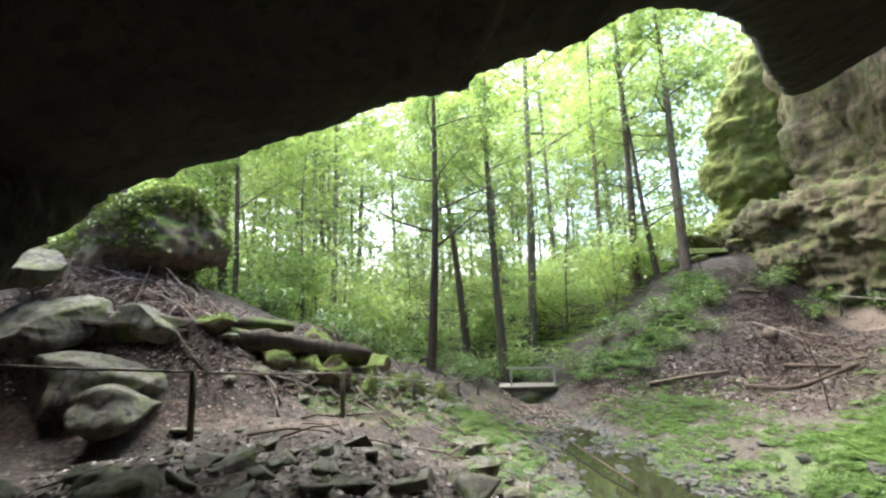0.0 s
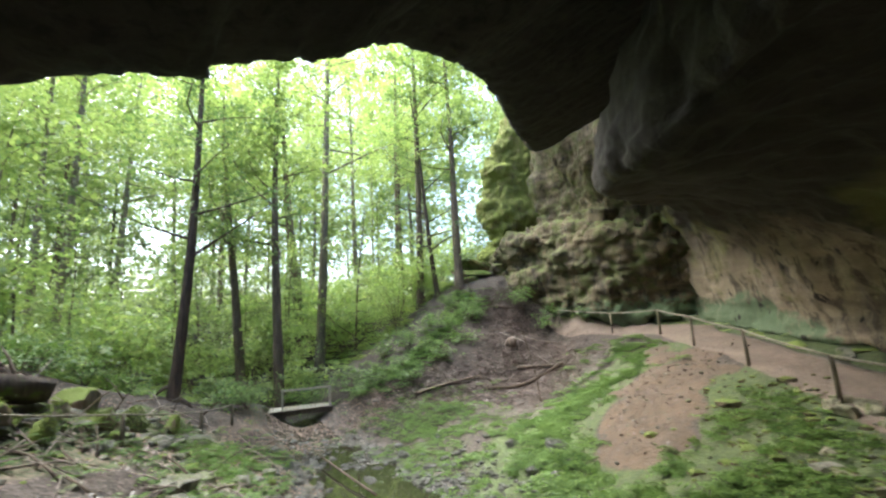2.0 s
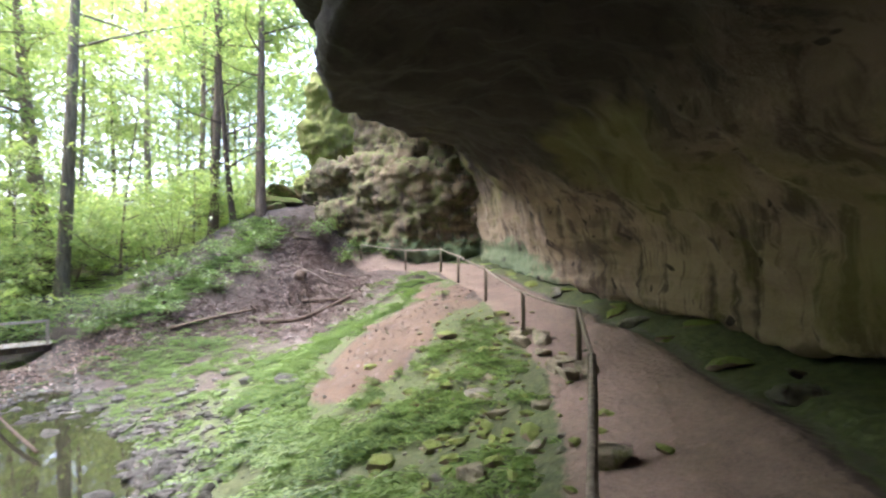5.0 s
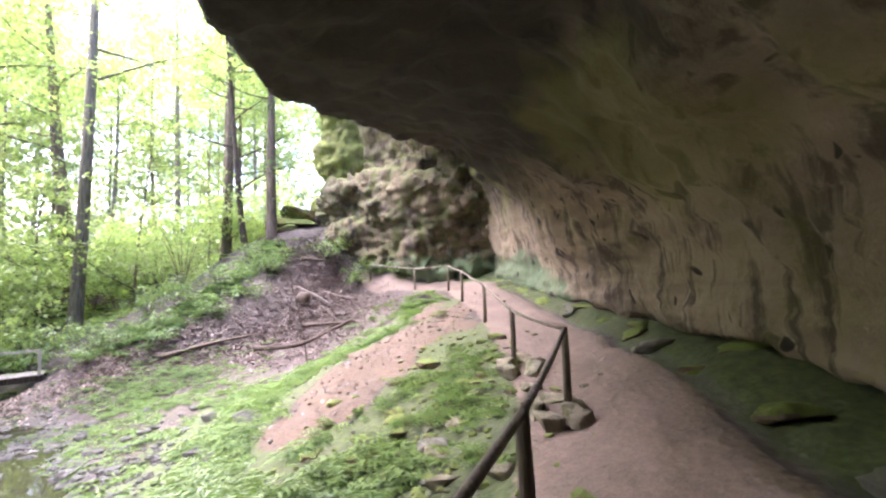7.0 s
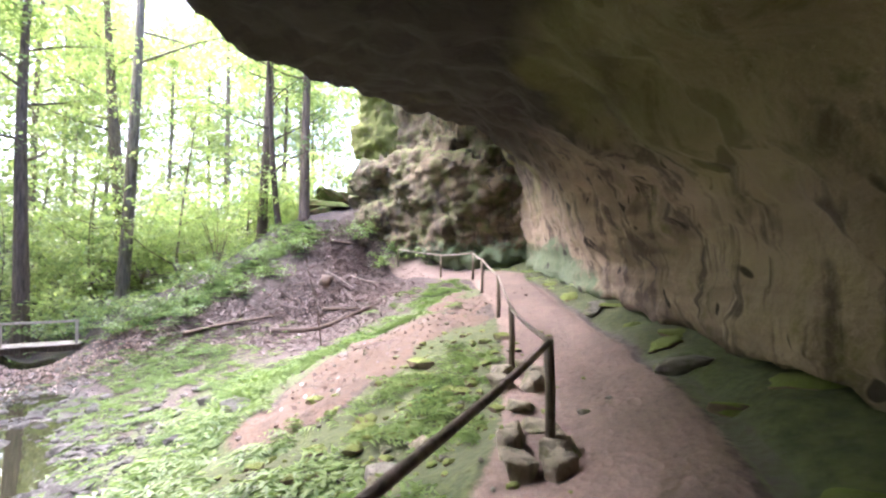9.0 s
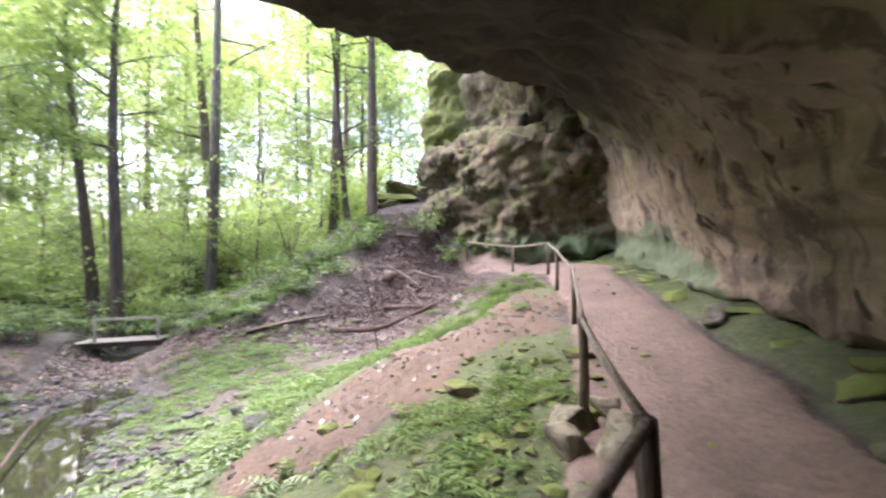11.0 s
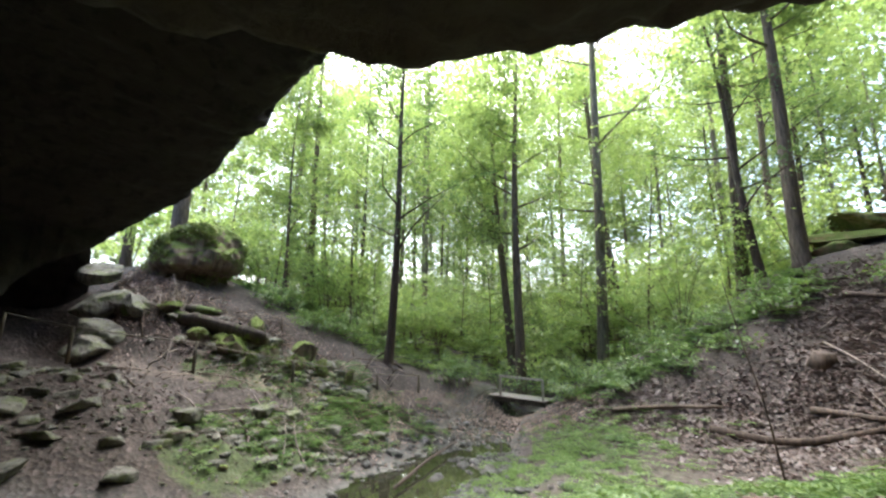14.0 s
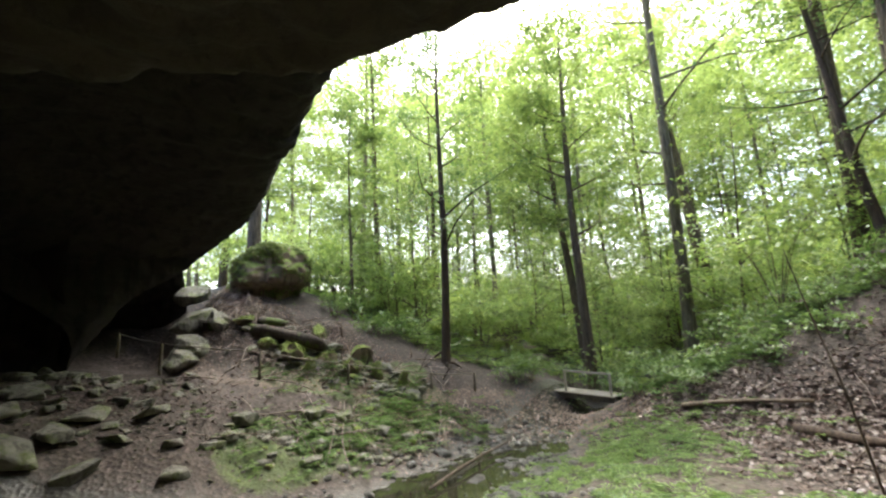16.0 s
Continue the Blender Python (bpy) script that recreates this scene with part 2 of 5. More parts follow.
def tube(line, radii, sides=8, rough=0.0, seed=0, cap=True):
    """Verts and faces of a tapered, slightly uneven tube along a line."""
    line = np.array(line, float)
    rng = np.random.default_rng(seed)
    n = len(line)
    tang = np.gradient(line, axis=0)
    tang /= np.linalg.norm(tang, axis=1)[:, None] + 1e-9
    ref = np.array((1.0, 0, 0)) if abs(tang[0][0]) < 0.8 else np.array((0, 1.0, 0))
    verts, faces = [], []
    ang = np.arange(sides) * 2 * math.pi / sides
    wob = 1 + rough * rng.uniform(-1, 1, sides)
    for i in range(n):
        s = np.cross(tang[i], ref)
        s /= np.linalg.norm(s)
        u = np.cross(s, tang[i])
        r = radii[i] * wob * (1 + rough * 0.5 * rng.uniform(-1, 1, sides))
        verts += list(line[i] + (np.cos(ang) * r)[:, None] * s + (np.sin(ang) * r)[:, None] * u)
    for i in range(n - 1):
        for j in range(sides):
            k = (j + 1) % sides
            faces.append((i * sides + j, i * sides + k, (i + 1) * sides + k, (i + 1) * sides + j))
    if cap:
        faces.append(tuple(range(sides))[::-1])
        faces.append(tuple(range((n - 1) * sides, n * sides)))
    return [tuple(v) for v in verts], faces


def fbm(x, y, z, octaves=4):
    return noise.fractal(Vector((x, y, z)), 1.0, 2.0, octaves)


# ---- the lie of the land ----
TRAIL = [(-9, -1.0, 0.5), (-6, -1.3, 0.42), (-3, -1.4, 0.33), (-1, -1.5, 0.1), (0.5, -1.7, -0.08), (2, -1.9, -0.18), (4.4, -1.4, -0.38), (6.6, 0.0, -0.45),
         (8.6, 1.6, -0.42), (10.5, 3.8, -0.33), (12.6, 6.9, 0.08), (14.2, 9.8, 0.55), (15.6, 12.6, 0.86), (15.9, 16, 0.85), (15.0, 20, 1.4)]
FAR_TRAIL = [(-13, 6.0, 0.05), (-9, 6.9, -0.15), (-6.3, 7.4, -0.4), (-5.5, 9.6, -0.7), (-4.5, 11.8, -1.1), (-3.3, 14.6, -1.6), (-2.6, 16.6, -1.8), (-1.9, 19.5, -1.95), (-1.9, 21.3, -1.95)]
STREAM = [(-3.5, 26, -2.4), (-0.9, 20.5, -2.75), (-0.6, 18.6, -2.8), (0.5, 15, -3.14), (1.2, 11.5, -3.2), (1.9, 8.5, -3.14), (1.2, 5.0, -2.9), (0.0, 2.5, -2.3)]
WALL_FOOT = [(-10, -6, 0.5), (-3, -4.5, 0.5), (2, -4.2, 0.2), (5.2, -3.0, 0.15), (7.8, -1.6, 0.12), (9.8, 0.3, 0.12), (12.0, 2.6, 0.15), (13.7, 5.2, 0.25),
             (15.8, 8.8, 0.6), (17.2, 12.2, 1.0), (17.4, 16, 1.2), (16.3, 19, 1.5)]
GUTTER = [(5.4, -2.2), (7.4, -0.9), (8.6, 0.15), (10.0, 1.4), (11.4, 3.2), (12.9, 5.6), (14.4, 8.2), (15.9, 11.0)]
RIGHT_BANK = [(8.2, 8.8, -1.07), (10.8, 8.5, -0.32), (5.6, 4.6, -1.6), (4.4, 9.2, -2.6), (5.25, 13.2, -2.25), (9.3, 14.3, -1.9), (8.6, 15.7, -1.63), (9.2, 17, -1.4), (12.4, 14.0, -0.5),
              (10.4, 18.2, 0.2), (13.6, 18.7, 0.05), (13.4, 20.5, 0.87), (6.0, 17.5, -1.5), (3.0, 19.5, -1.5), (1.6, 20.8, -1.9), (7.0, 21, 0.9), (5, 22.0, 0.0)]
RIDGE = [(2.6, 23, -0.9), (9, 24.5, 3.0), (9.2, 26.3, 3.6), (10.5, 25.6, 4.1), (11.6, 23, 3.2), (12.8, 22.5, 3.4), (13.6, 25, 4.6), (11, 30, 4.5), (6, 30, 0.8)]
LEFT_BANK = [(-4.2, 5.6, -0.45), (-1.2, 5.8, -1.75), (-2.5, 8.5, -1.9), (-1.8, 11.5, -2.5), (-2.0, 15, -2.4), (-6.5, 3.5, 0.05), (-3.5, 2.6, -0.35), (-1.0, 1.6, -0.9), (-11, 2.1, 0.2), (3.5, 1.5, -1.5), (6.4, 2.6, -1.1)]
LEFT_HILL = [(-8.6, 9.0, 0.6), (-9.2, 8.6, 1.4), (-11.5, 8.6, 2.7), (-14, 8.5, 3.4), (-10.3, 10.6, 2.1), (-13, 12.3, 3.2), (-17, 11, 4.4), (-7.2, 11.2, 0.4), (-8.5, 13, 1.3), (-6, 14, -0.3),
             (-4.9, 16.4, -0.55), (-7, 18, -0.3), (-13, 16, 1.9), (-4.2, 19, -1.4)]
FAR_LAND = [(0, 36, 0.5), (-5, 30, -1.6), (-15, 28, 0.5), (-30, 20, 5), (-30, 45, 3), (0, 55, 2.0), (22, 45, 7), (40, 60, 9), (0, 90, 9), (-45, 90, 10), (-60, 30, 8), (60, 90, 14), (60, 20, 14),
            (24, 28, 9), (30, 5, 6), (0, -14, 2), (-25, -5, 3), (30, -14, 4), (-60, -14, 6), (60, -14, 8)]


def land_function():
    """A smooth surface through the feature lines: linear radial functions and a plane."""
    c = np.vstack([smooth_line(TRAIL, 1.2), smooth_line(FAR_TRAIL, 1.5), smooth_line(STREAM, 1.5), smooth_line(WALL_FOOT, 1.5),
                   np.array(RIGHT_BANK), np.array(RIDGE), np.array(LEFT_BANK), np.array(LEFT_HILL), np.array(FAR_LAND, float)])
    n = len(c)
    d = np.sqrt(((c[:, None, :2] - c[None, :, :2]) ** 2).sum(2) + 0.25)
    a = np.zeros((n + 3, n + 3))
    a[:n, :n] = d - 0.02 * np.eye(n)
    a[:n, n], a[:n, n + 1:] = 1, c[:, :2]
    a[n, :n], a[n + 1:, :n] = 1, c[:, :2].T
    w = np.linalg.solve(a, np.append(c[:, 2], (0, 0, 0)))

    def height(x, y):
        x, y = np.atleast_1d(np.asarray(x, float)), np.atleast_1d(np.asarray(y, float))
        out = w[n] + w[n + 1] * x + w[n + 2] * y
        for (cx, cy, _), k in zip(c, w):
            out = out + k * np.sqrt((x - cx) ** 2 + (y - cy) ** 2 + 0.25)
        return out
    return height


LAND = land_function()


def near_line(points, x, y):
    """Distance in plan from each (x, y) to a polyline."""
    best = np.full(np.shape(x), 1e9)
    p = np.array([q[:2] for q in points], float)
    for a, b in zip(p, p[1:]):
        ab = b - a
        t = np.clip(((x - a[0]) * ab[0] + (y - a[1]) * ab[1]) / (ab @ ab), 0, 1)
        best = np.minimum(best, np.hypot(x - a[0] - t * ab[0], y - a[1] - t * ab[1]))
    return best


def soft_step(d, inner, outer):
    t = np.clip((outer - d) / (outer - inner), 0, 1)
    return t * t * (3 - 2 * t)


def sheet_noise(x, y):
    return np.array([fbm(a * 0.55, b * 0.55, 3.1, 5) for a, b in zip(x.ravel(), y.ravel())]).reshape(x.shape)


def small_noise(x, y):
    return np.array([fbm(a * 2.3, b * 2.3, 8.4, 4) for a, b in zip(x.ravel(), y.ravel())]).reshape(x.shape)


def graded(knots):
    """Coordinates with a step that changes from knot to knot."""
    out = [knots[0][0]]
    for (a, step), (b, _) in zip(knots, knots[1:]):
        n = max(1, round((b - a) / step))
        out += [a + (b - a) * (i + 1) / n for i in range(n)]
    return np.array(out)


def ground_height(x, y):
    x, y = np.atleast_1d(np.asarray(x, float)), np.atleast_1d(np.asarray(y, float))
    h = LAND(x, y)
    calm = np.maximum(soft_step(near_line(TRAIL, x, y), 0.5, 1.1), soft_step(near_line(FAR_TRAIL, x, y), 0.3, 0.9))
    pool = soft_step(near_line(STREAM[2:6], x, y), 0.4, 1.6)
    wild = 1 + 1.3 * soft_step(near_line([(-10, 10), (-7, 11.5), (-4.5, 13.5), (-3, 10.5), (-2.4, 7.5)], x, y), 1.0, 2.6) + 0.9 * soft_step(near_line([(6.5, 17.2), (10, 18.2), (11.5, 20.5)], x, y), 1.0, 2.8)
    h = h + wild * (1 - 0.85 * calm) * (1 - 0.3 * pool) * (0.14 * sheet_noise(x, y) + 0.05 * small_noise(x, y))
    shore = soft_step(near_line(STREAM[2:6], x, y), 0.8, 2.6)
    h = h + shore * 0.13 * np.array([fbm(a * 0.8, b * 0.8, 5.5, 3) for a, b in zip(x.ravel(), y.ravel())]).reshape(x.shape)
    h = h - 0.1 * soft_step(near_line(GUTTER, x, y), 0.05, 0.3)
    return h - 0.06 * soft_step(near_line(TRAIL, x, y), 0.2, 0.9)


SAND = ((12.6, 9.9, 0.6), (11.3, 9.0, 0.95), (9.7, 8.4, 1.35), (8.1, 7.6, 1.5), (6.9, 6.8, 1.2), (12.3, 8.9, 0.7), (11.2, 7.7, 0.55), (9.4, 9.5, 0.9), (10.8, 9.8, 0.85), (12.2, 10.6, 0.7), (13.0, 11.6, 0.55))


def sand_cover(x, y):
    """How far the slipped sand covers the ground, from 0 to 1."""
    return np.maximum.reduce([soft_step(np.hypot(x - a, y - b), 0.55 * w, 1.25 * w) for a, b, w in SAND])


def build_ground():
    gx = graded([(-300, 40), (-60, 4), (-24, 0.6), (-14, 0.2), (18, 0.6), (30, 4), (64, 40), (300, 1)])
    gy = graded([(-60, 8), (-14, 0.6), (-4, 0.2), (24, 0.5), (40, 2), (90, 30), (400, 1)])
    x, y = np.meshgrid(gx, gy)
    z = ground_height(np.clip(x, -60, 60).ravel(), np.clip(y, -14, 90).ravel()).reshape(x.shape)
    nx, ny = len(gx), len(gy)
    verts = np.stack([x.ravel(), y.ravel(), z.ravel()], 1).tolist()
    faces = [(j * nx + i, j * nx + i + 1, (j + 1) * nx + i + 1, (j + 1) * nx + i) for j in range(ny - 1) for i in range(nx - 1)]
    ob = mesh_object("ground", verts, faces, ground_material(), smooth=True)
    xf, yf = x.ravel(), y.ravel()
    trail = np.maximum(soft_step(near_line(TRAIL, xf, yf), 0.6, 1.3), 0.5 * soft_step(near_line(FAR_TRAIL, xf, yf), 0.3, 0.8))
    trail = np.maximum(trail, 0.18 * soft_step(near_line([(-12, 5.4), (-8, 5.8), (-6, 4.4), (-3.6, 4.6), (-2, 4.4)], xf, yf), 0.8, 2.6))
    sand = sand_cover(xf, yf)
    slope = soft_step(near_line([(3.4, 0.8), (5.6, 3.2), (5.4, 5.2), (4.8, 7.6), (5.6, 9.8), (9, 10.6), (12, 11.4)], xf, yf), 1.2, 2.6)
    slope = np.maximum(slope, soft_step(near_line([(4.5, 0.8), (7.0, 3.2), (9.0, 5.4), (10.4, 6.6)], xf, yf), 1.0, 1.9))
    bank = soft_step(near_line(WALL_FOOT[2:], xf, yf), 0.5, 1.2)
    right = soft_step(near_line([(3.8, 12.5), (4.5, 16), (6.5, 13), (9.5, 12.4), (12.5, 16.5)], xf, yf), 0.8, 2.2)
    patch = np.maximum(soft_step(np.hypot(xf + 5.0, yf - 14.2), 0.5, 1.4), 0.75 * soft_step(near_line([(-6.4, 9.6), (-4.6, 12.4), (-3.0, 13.8), (-2.4, 10), (-1.6, 7.5)], xf, yf), 0.7, 2.0))
    moss = np.clip(np.maximum.reduce([slope, 0.85 * bank, 0.45 * right, patch]) - sand, 0, 1)
    mud = np.maximum(soft_step(near_line(STREAM[1:], xf, yf), 1.0, 2.4), 0.5 * soft_step(near_line(GUTTER, xf, yf), 0.06, 0.22))
    for name, values in (("trail", trail), ("sand", sand), ("moss", moss), ("mud", mud)):
        ob.data.attributes.new(name, "FLOAT", "POINT").data.foreach_set("value", np.asarray(values, np.float32))
    return tagged(ob, "leaf-strewn forest floor with a worn earth trail, moss and mud", "ground", kind="structure")


build_ground()


def at_ground(x, y, sink=0.0):
    return (x, y, float(ground_height(x, y)[0]) - sink)


# ---- rock ----


def loft(name, rails, material, label, rough=0.35, seed=0.0, fine=0.12, parent=None, blocks=0.0, folds=0.0, lift=0.0, facets=0.0):
    """A rock surface swept through rails (lines of equal count), roughened in ledges and hollows."""
    dense = []
    for r in rails:
        p = np.array(r, float)
        p = np.vstack([2 * p[0] - p[1], p, 2 * p[-1] - p[-2]])
        line = []
        for a, b, c, d in zip(p, p[1:], p[2:], p[3:]):
            for i in range(14):
                t = i / 14
                line.append(0.5 * (2 * b + (c - a) * t + (2 * a - 5 * b + 4 * c - d) * t * t + (3 * b - a - 3 * c + d) * t ** 3))
        line.append(p[-2])
        dense.append(line)
    dense = np.array(dense)
    cols = [dense[:, j] for j in range(dense.shape[1])]
    rows_per = 11
    grid = []
    for col in cols:
        p = np.vstack([2 * col[0] - col[1], col, 2 * col[-1] - col[-2]])
        line = []
        for a, b, c, d in zip(p, p[1:], p[2:], p[3:]):
            for i in range(rows_per):
                t = i / rows_per
                line.append(0.5 * (2 * b + (c - a) * t + (2 * a - 5 * b + 4 * c - d) * t * t + (3 * b - a - 3 * c + d) * t ** 3))
        line.append(p[-2])
        grid.append(line)
    g = np.array(grid)
    du, dv = np.gradient(g, axis=0), np.gradient(g, axis=1)
    nrm = np.cross(du, dv)
    nrm /= np.linalg.norm(nrm, axis=2)[:, :, None] + 1e-9
    ny, nx = g.shape[:2]
    flat = g.reshape(-1, 3)
    def crack(v, k):
        d = noise.voronoi(Vector((v[0] * k + 0.4 * fbm(v[0], v[1], v[2], 2), v[1] * k, v[2] * k * 1.5 + seed)))[0]
        return min(1.0, (d[1] - d[0]) * 6.0)

    def facet(v, k):
        """The proudness of the angular block that a point belongs to, from 0 to 1."""
        w = 0.25 * fbm(v[0] * 1.3, v[1] * 1.3, v[2] * 1.3, 2)
        c = noise.voronoi(Vector((v[0] * k + w, v[1] * k + w, v[2] * k * 1.25 + seed)))[1][0]
        return math.sin(c.x * 12.9 + c.y * 78.2 + c.z * 37.7) * 43.7585 % 1.0
    disp = np.array([lift + (facets * (0.7 * facet(v, 0.42) + 0.4 * facet(v, 0.95) - 0.5) if facets else 0.0) + 0.28 * folds * (abs(fbm(v[0] * 0.8, v[1] * 0.8 + seed, v[2] * 0.12, 3)) - 0.3) + blocks * (0.6 * crack(v, 0.36) + 0.2 * crack(v, 0.9) + 0.07 * crack(v, 2.1)) + rough * (fbm(v[0] * 0.35 + seed, v[1] * 0.35, v[2] * 0.7, 4) + 0.5 * abs(fbm(v[0] * 0.9, v[1] * 0.9 + seed, v[2] * 1.6, 3)))
                     + fine * fbm(v[0] * 2.2, v[1] * 2.2, v[2] * 3.0 + seed, 4) for v in flat])
    flat = flat + disp[:, None] * nrm.reshape(-1, 3)
    faces = [(j * nx + i, j * nx + i + 1, (j + 1) * nx + i + 1, (j + 1) * nx + i) for j in range(ny - 1) for i in range(nx - 1)]
    ob = mesh_object(name, flat.tolist(), faces, material, parent, smooth=True)
    # weight of the painted shade: none at the foot, full towards the brow
    shade_tone = np.tile(np.clip((np.arange(nx) / rows_per - 3.2) / 1.6, 0, 1), ny)
    ob.data.attributes.new("shade_tone", "FLOAT", "POINT").data.foreach_set("value", shade_tone.astype(np.float32))
    return tagged(ob, label, "rock wall", kind="structure") if not parent else ob


# the overhanging shelf and wall beside the trail, foot to brow
FOOT = [(-10, -6), (-3, -4.6), (2, -4.3), (5.4, -3.2), (8.0, -1.8), (10.0, 0.1), (12.2, 2.4), (13.9, 5.0), (16.0, 8.7), (17.5, 12.0), (18.6, 14.6), (20.0, 17.0)]
BROW = [(-10, -2, 4.5), (-4, -1.8, 4.7), (0, -0.6, 4.5), (3.0, 0.9, 4.35), (4.4, 3.4, 4.3), (5.3, 5.3, 4.42), (7.4, 7.6, 4.85), (9.0, 8.7, 5.35), (11.0, 9.8, 5.85), (13.4, 11.0, 6.4),
        (15.8, 12.8, 6.9), (18.0, 15.0, 7.5)]


def wall_rails():
    foot_z = [0.3, 0.3, 0.1, 0.0, 0.0, 0.0, 0.03, 0.1, 0.35, 0.7, 0.9, 1.0]
    rails = [[] for _ in range(9)]
    for (fx, fy), (bx, by, bz), fz in zip(FOOT, BROW, foot_z):
        f, b = np.array((fx, fy)), np.array((bx, by))
        away = (f - b) / np.linalg.norm(f - b)

        def at(t, z, push=0.0):
            q = f + (b - f) * t + away * push
            return (q[0], q[1], z)
        rails[0].append(at(0, fz - 0.8, 0.0))
        rails[1].append(at(0, fz - 0.05, 0.5))
        rails[2].append(at(0.0, fz + 0.22, -0.5))
        rails[3].append(at(0.1, fz + 1.5))
        rails[4].append(at(0.33, fz + (bz - fz) * 0.72))
        rails[5].append(at(0.68, fz + (bz - fz) * 0.93))
        rails[6].append(at(1.0, bz))
        rails[7].append(at(0.93, bz + 2.5))
        rails[8].append(at(0.5, bz + 8.0))
    return rails


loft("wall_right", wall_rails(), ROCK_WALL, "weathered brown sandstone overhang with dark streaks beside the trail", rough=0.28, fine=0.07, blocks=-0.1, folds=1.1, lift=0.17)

# the great roof: lip, underside and back wall
LIP = [(-9.3, 2.4, -0.3), (-10.2, 3.9, 2.1), (-10.7, 5.3, 3.4), (-11.0, 6.4, 4.25), (-10.3, 7.2, 5.0), (-8.1, 8.0, 6.15), (-4.8, 8.0, 6.95), (-3.0, 8.0, 7.25), (-2.7, 8.0, 7.7), (-0.9, 8.0, 8.1), (0.1, 8.0, 8.3), (1.2, 8.0, 9.0), (3.4, 8.5, 9.3),
       (4.7, 9.6, 10.0), (6.4, 11.0, 10.5), (9.0, 14, 10.9), (11.5, 16.5, 11.2), (14.5, 20, 12.5)]


def roof_rails():
    rails = [[] for _ in range(7)]
    for i, (x, y, z) in enumerate(LIP):
        t = i / (len(LIP) - 1)
        bx, by = -13 + 34 * t, -7.5 + 12 * max(0.0, t - 0.55)
        rails[0].append((bx, by, -0.8))
        rails[1].append((bx, by + 0.3, 2.2))
        rails[2].append((bx + (x - bx) * 0.25, by + (y - by) * 0.25, max(3.2, z * 0.75)))
        rails[3].append((bx + (x - bx) * 0.65, by + (y - by) * 0.65, z + 0.35))
        rails[4].append((x, y, z))
        rails[5].append((x, y + 0.5, z + 1.8))
        rails[6].append((x - 0.6, y - 2.5, z + 4.2))
    return rails


loft("ceiling", roof_rails(), ROCK_ROOF, "sandstone roof of the natural arch, coloured dark for its shade", rough=0.13, seed=7.0)

# the cliffs beyond the end of the trail: a mossy pillar, and a knobbly buttress with a ledge and the cliff above it
PILLAR = [(20.5, 35.0), (17.2, 32.6), (15.6, 30.6), (16.1, 29.2), (17.4, 28.3), (18.8, 27.8), (20.8, 27.8)]


def pillar_rails():
    rails = []
    for z, out, slant in ((3.0, -0.2, 0), (5.5, -0.6, 0), (6.9, -0.7, 0), (7.6, 0.3, 0), (9.0, 0.4, 0), (10.5, -0.3, 0), (13.0, 0.0, 0.3), (15.0, 0.1, 0.9), (17.5, 0.3, 2.0), (20.0, 0.8, 3.8), (22.5, 2.0, 6.0)):
        rails.append([(x + 0.8 * out + 0.8 * slant * max(0.0, 1 - 0.18 * i), y + 0.6 * out - 0.3 * slant, z) for i, (x, y) in enumerate(PILLAR)])
    return rails


PILLAR_ROCK = rock_material("yellow_mossed_sandstone", (0.05, 0.046, 0.022), (0.13, 0.115, 0.05), (0.22, 0.19, 0.085), 0.44, (0.12, 0.14, 0.026), 1.2, tops=0.35)
loft("cliff_pillar", pillar_rails(), PILLAR_ROCK, "tall pillar of sandstone covered in yellow-green moss", rough=0.45, seed=3.0, blocks=0.1, fine=0.2, facets=0.6)

BUTTRESS = [((16.5, 28.6, 5.0), (16.6, 28.4, 6.2)), ((14.6, 27.0, 4.7), (15.0, 26.8, 6.4)), ((13.7, 25.4, 4.4), (14.2, 25.2, 6.7)), ((13.6, 23.8, 3.8), (13.9, 23.2, 6.8)), ((14.1, 22.2, 2.6), (14.3, 21.4, 7.0)),
            ((14.9, 20.7, 1.6), (14.8, 19.6, 7.0)), ((15.7, 19.2, 1.2), (14.9, 17.6, 6.5)), ((16.4, 17.4, 1.0), (14.8, 16.0, 6.0)), ((17.3, 15.6, 0.9), (15.4, 14.7, 5.8)), ((18.3, 13.8, 0.9), (16.6, 13.4, 5.6)), ((19.4, 12.4, 0.9), (18.2, 12.0, 5.6))]


def buttress_rails():
    rails = [[] for _ in range(10)]
    for i, (f, t) in enumerate(BUTTRESS):
        f, t = np.array(f), np.array(t)
        back = np.array((0.75, 0.66, 0))
        h = t - f
        wave = 0.35 * math.sin(i * 2.1)
        rails[0].append(f - (0, 0, 1.0))
        rails[1].append(f + (0, 0, 0.15) + back * 0.45)
        rails[2].append(f + h * 0.16 - back * 0.15)
        rails[3].append(f + h * 0.42 - back * (0.35 + wave))
        rails[4].append(f + h * 0.66 - back * (0.1 - wave))
        rails[5].append(f + h * 0.9 - back * 0.5)
        rails[6].append(t + (0, 0, 0.1) - back * 0.1)
        deep = np.array((3.9, 0.0, 0)) if i < 4 else back * 2.0
        rails[7].append(t + (0, 0, 1.0 + wave) + deep * 0.8)
        rails[8].append(t + (0, 0, 3.4) + deep)
        rails[9].append(t + (0, 0, 12.0) + deep * 0.9)
    return rails


loft("cliff", buttress_rails(), OUTCROP, "knobbly buff sandstone cliff with cracks, ledges and moss at the trail end", rough=0.4, seed=5.0, blocks=0.16, fine=0.2, facets=0.95)
